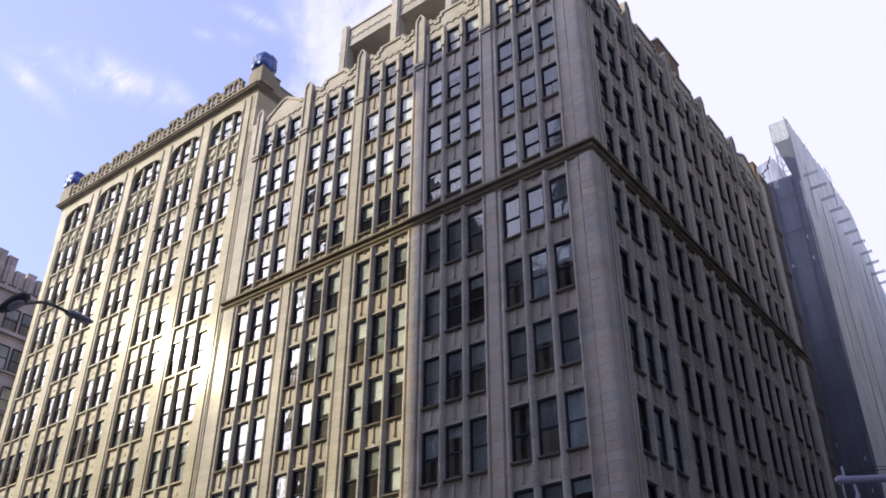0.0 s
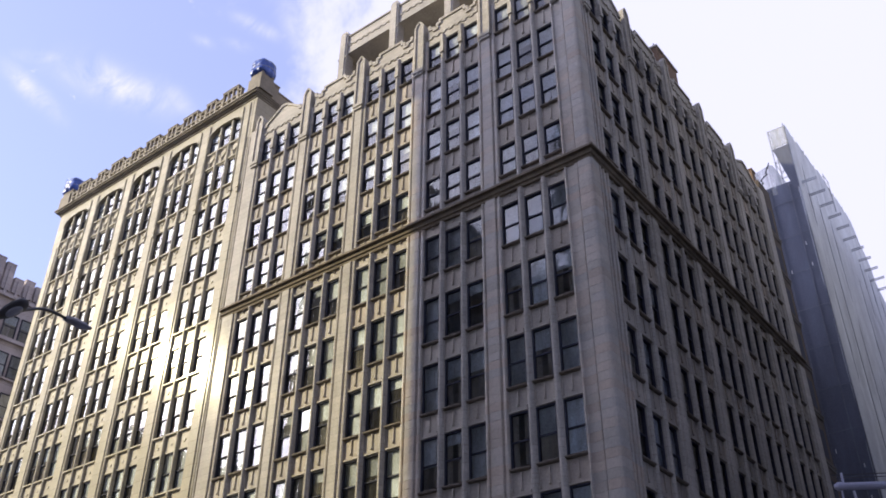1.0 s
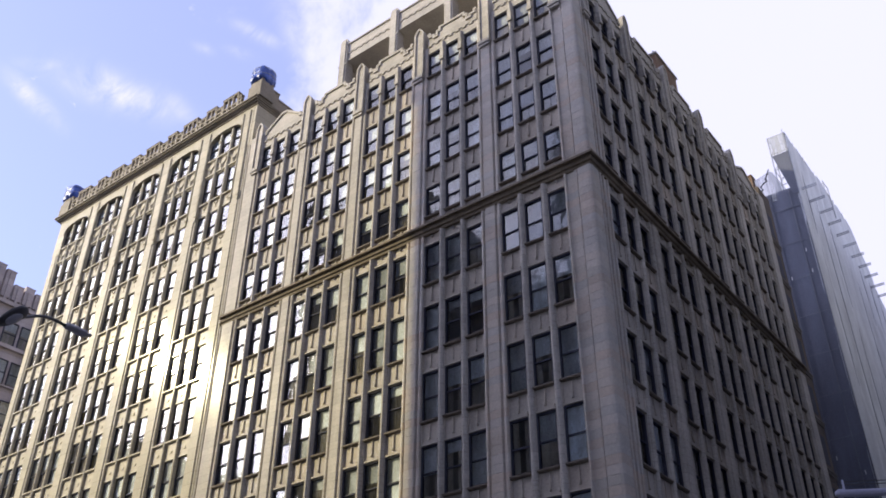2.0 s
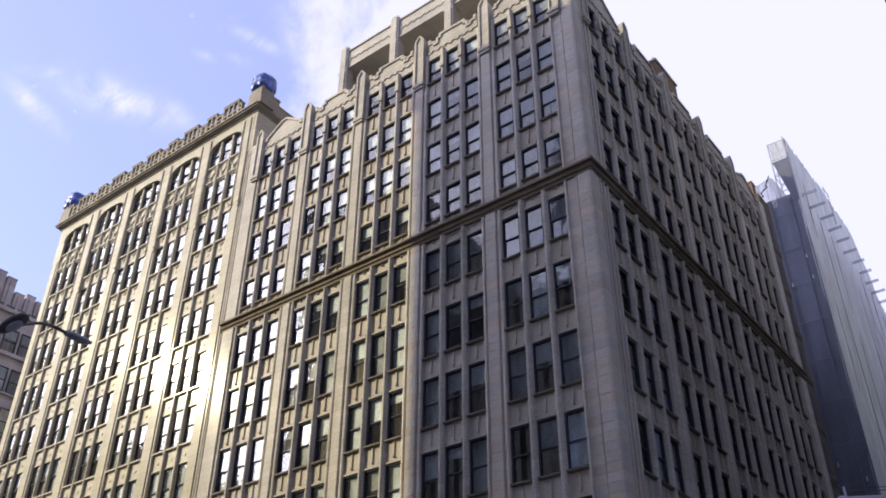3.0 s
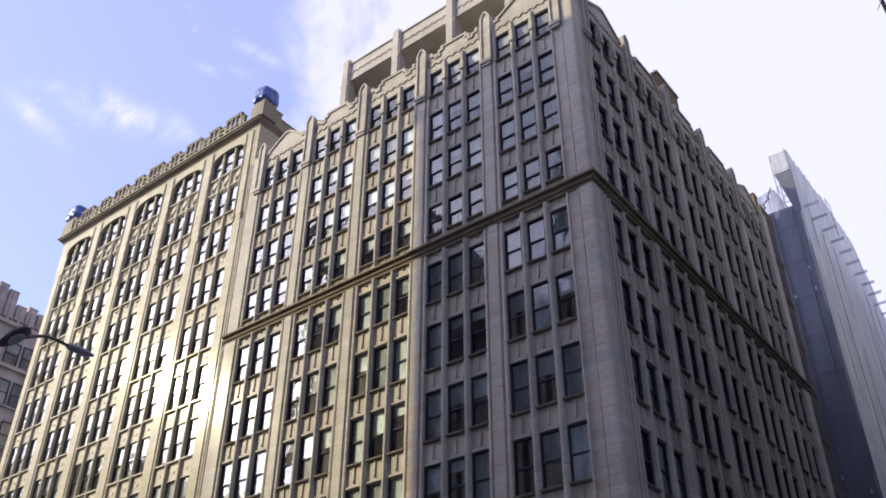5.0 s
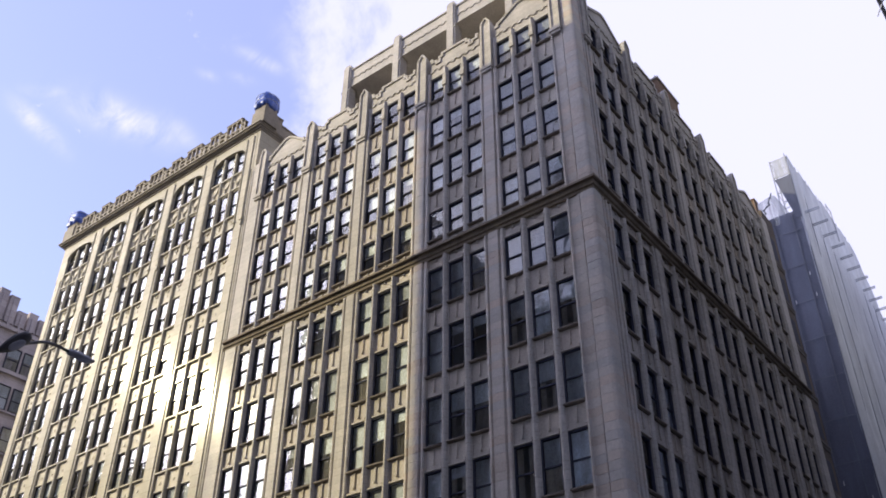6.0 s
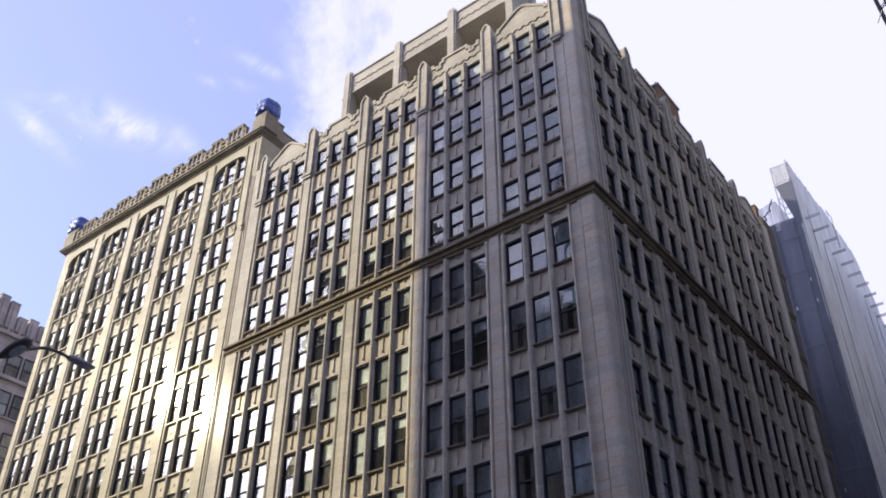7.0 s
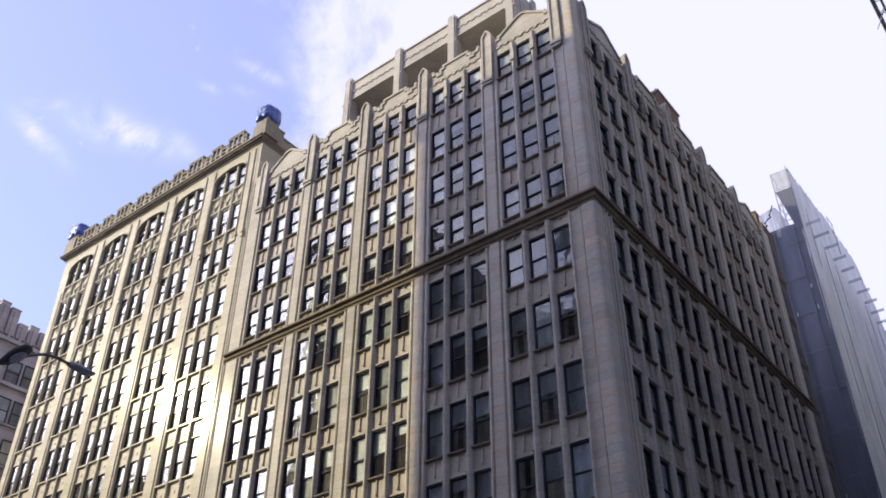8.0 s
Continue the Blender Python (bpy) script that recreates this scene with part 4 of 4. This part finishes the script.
for x0, x1, y0, y1 in ((-54, 4.2, -4.2, 40), (-60, 4.0, -70, -22.5), (11, 60, -80, -16), (12.5, 60, -4.2, 100)):
    bm = B()
    box(bm, x0, x1, y0, y1, 0.0, 0.15)
    tagged(new("pavement", mesh("pavement", bm, PAVE, 0.0)), "pale concrete pavement with a raised kerb", "pavement", kind="structure")

# ---------------------------------------------------------------- street furniture


def luminaire(t, p, d, length, mat, wide=1.0):
    """A cobra-head lamp from p along d, with its glass underneath."""
    d = Vector(d).normalized()
    s = d.cross(Vector((0, 0, 1))).normalized()
    bm = B()
    prof = [(0.0, 0.035, 0.045), (0.18, 0.045, 0.06), (0.4, 0.10, 0.10), (0.62, 0.125, 0.12), (0.88, 0.11, 0.10), (1.0, 0.05, 0.04)] if wide > 1 else [(0.0, 0.05, 0.05), (0.04, 0.09, 0.07), (0.30, 0.11, 0.085), (0.7, 0.12, 0.075), (0.95, 0.10, 0.05), (1.0, 0.06, 0.03)]
    rings = []
    for f, w, h in prof:
        c = Vector(p) + d * length * f
        rings.append([bm.verts.new(c + s * w * wide * math.cos(a) + Vector((0, 0, (h if math.sin(a) > 0 else h * 0.6) * math.sin(a)))) for a in [2 * math.pi * i / 14 for i in range(14)]])
    for r0, r1 in zip(rings, rings[1:]):
        for i in range(14):
            f = bm.faces.new((r0[i], r0[(i + 1) % 14], r1[(i + 1) % 14], r1[i]))
            f.smooth = True
    bm.faces.new(rings[0][::-1])
    bm.faces.new(rings[-1])
    head = part("luminaire", bm, mat, t)
    bm = B()
    c = Vector(p) + d * length * 0.66 - Vector((0, 0, 0.06))
    bmesh.ops.create_uvsphere(bm, u_segments=14, v_segments=8, radius=1)
    for v in bm.verts:
        v.co = c + d * v.co.x * length * 0.24 + s * v.co.y * 0.085 * wide + Vector((0, 0, (0.03 if wide == 1.0 else -0.015) + v.co.z * 0.04))
    part("lens", bm, LENS, head)


def street_lamp():
    t = thing("street_lamp", "dark grey street lamp with two cobra-head arms", "street lamp", at=(0, 0, 0))
    base = Vector((0.15, -26.0, 0.15))
    top = Vector((0.15, -26.0, 9.75))
    bm = B()
    beam(bm, base, top, 0.11, 12, 0.07)
    part("pole", bm, DARKSTEEL, t)
    bm = B()
    beam(bm, base, base + Vector((0, 0, 0.35)), 0.2, 12, 0.16)
    part("base", bm, DARKSTEEL, t)
    e = Vector((0.42, -23.95, 10.07))
    bm = B()
    pts = [top + Vector((0, 0, -0.4)), Vector((0.80, -25.3, 9.36)), Vector((0.86, -25.08, 9.56)), Vector((0.77, -24.88, 9.72)), Vector((0.65, -24.57, 9.92)), Vector((0.50, -24.25, 10.04)), e]
    smooth = []
    for i in range(1, len(pts)):
        p0, p1, p2, p3 = pts[max(0, i - 2)], pts[i - 1], pts[i], pts[min(len(pts) - 1, i + 1)]
        for k in range(6):
            u = k / 6
            smooth.append(0.5 * (2 * p1 + (p2 - p0) * u + (2 * p0 - 5 * p1 + 4 * p2 - p3) * u * u + (3 * p1 - 3 * p2 + p3 - p0) * u ** 3))
    smooth.append(pts[-1])
    tube(bm, smooth, 0.030)
    part("long_arm", bm, DARKSTEEL, t)
    luminaire(t, e, Vector((0.19, -23.3, 10.18)) - e, 0.70, LAMP_GREY)
    luminaire(t, (0.9, -25.5, 9.22), (0.33, 0.33, 0.31), 0.64, DARKSTEEL, 1.6)


street_lamp()


def signal_mast():
    t = thing("signal_mast", "grey steel mast arm with cables over the crossing", "traffic mast")
    tip, far = Vector((11.83, -16.34, 6.5)), Vector((17.5, -13.0, 6.5))
    bm = B()
    beam(bm, tip, far, 0.06, 12, 0.09)
    part("mast_arm", bm, MAST, t)
    bm = B()
    beam(bm, far + Vector((0, 0, 0.6)), (far.x, far.y, 0.0), 0.13, 12, 0.18)
    part("pole", bm, MAST, t)
    d = (far - tip).normalized()
    bm = B()
    for k, z in ((0, 0.14), (1, 0.19)):
        beam(bm, tip + Vector((0, 0, z)) - d * 0.05 * k, far + Vector((0, 0, z + 0.05)), 0.008, 5)
    part("cable", bm, DARKSTEEL, t)
    bm = B()
    q = tip + d * 0.05
    pts = [q + Vector((0, 0, -0.05)), q + Vector((0, 0, -0.35)), q + d * 0.1 + Vector((0, 0, -0.5)), q + d * 0.25 + Vector((0, 0, -0.52))]
    for a, b in zip(pts, pts[1:]):
        beam(bm, a, b, 0.013, 6)
    part("hanger", bm, MAST, t)
    bm = B()
    beam(bm, tip - d * 0.05, tip, 0.035, 12, 0.066)
    beam(bm, tip, tip + d * 0.07, 0.072, 12)
    beam(bm, tip + d * 0.1 + Vector((0, 0, 0.05)), tip + d * 0.1 + Vector((0, 0, 0.22)), 0.02, 6)
    part("end_clamp", bm, MAST, t)
    bm = B()
    beam(bm, q + d * 0.18 + Vector((0, 0, -0.08)), q + d * 0.2 + Vector((0, 0, -0.24)), 0.022, 8)
    beam(bm, q + d * 0.2 + Vector((0, 0, -0.24)), q + d * 0.16 + Vector((0, 0, -0.40)), 0.034, 8)
    part("cable_coil", bm, LAMP_GREY, t)


signal_mast()


def lattice_boom():
    t = thing("tower_crane", "dark steel lattice crane boom high above the street", "crane")
    x0, x1, z0 = 13.45, 14.5, 60.0
    bm = B()
    beam(bm, (x0, -25, z0), (x0, 80, z0), 0.16, 8)
    part("chord", bm, DARKSTEEL, t)
    bm = B()
    beam(bm, (x1, -25, z0), (x1, 80, z0), 0.12, 8)
    part("chord", bm, DARKSTEEL, t)
    bm = B()
    beam(bm, (x0 / 2 + x1 / 2, -25, z0 + 1.3), (x0 / 2 + x1 / 2, 80, z0 + 1.3), 0.1, 8)
    part("chord", bm, DARKSTEEL, t)
    bm = B()
    for i in range(70):
        y = -25 + i * 1.5
        beam(bm, (x0, y, z0), (x1, y, z0), 0.04, 5)
        beam(bm, (x0, y, z0), (x0 / 2 + x1 / 2, y + 0.75, z0 + 1.3), 0.04, 5)
        beam(bm, (x1, y, z0), (x0 / 2 + x1 / 2, y + 0.75, z0 + 1.3), 0.04, 5)
    part("lattice", bm, STEEL, t)
    bm = B()
    beam(bm, (13.9, 27.2, z0), (12.9, 28.4, z0 - 0.5), 0.05, 6)
    part("bracket", bm, STEEL, t)
    bm = B()
    box(bm, 13.1, 14.9, 79, 80.8, 0.0, z0 + 1.3)
    part("mast", bm, DARKSTEEL, t)


lattice_boom()
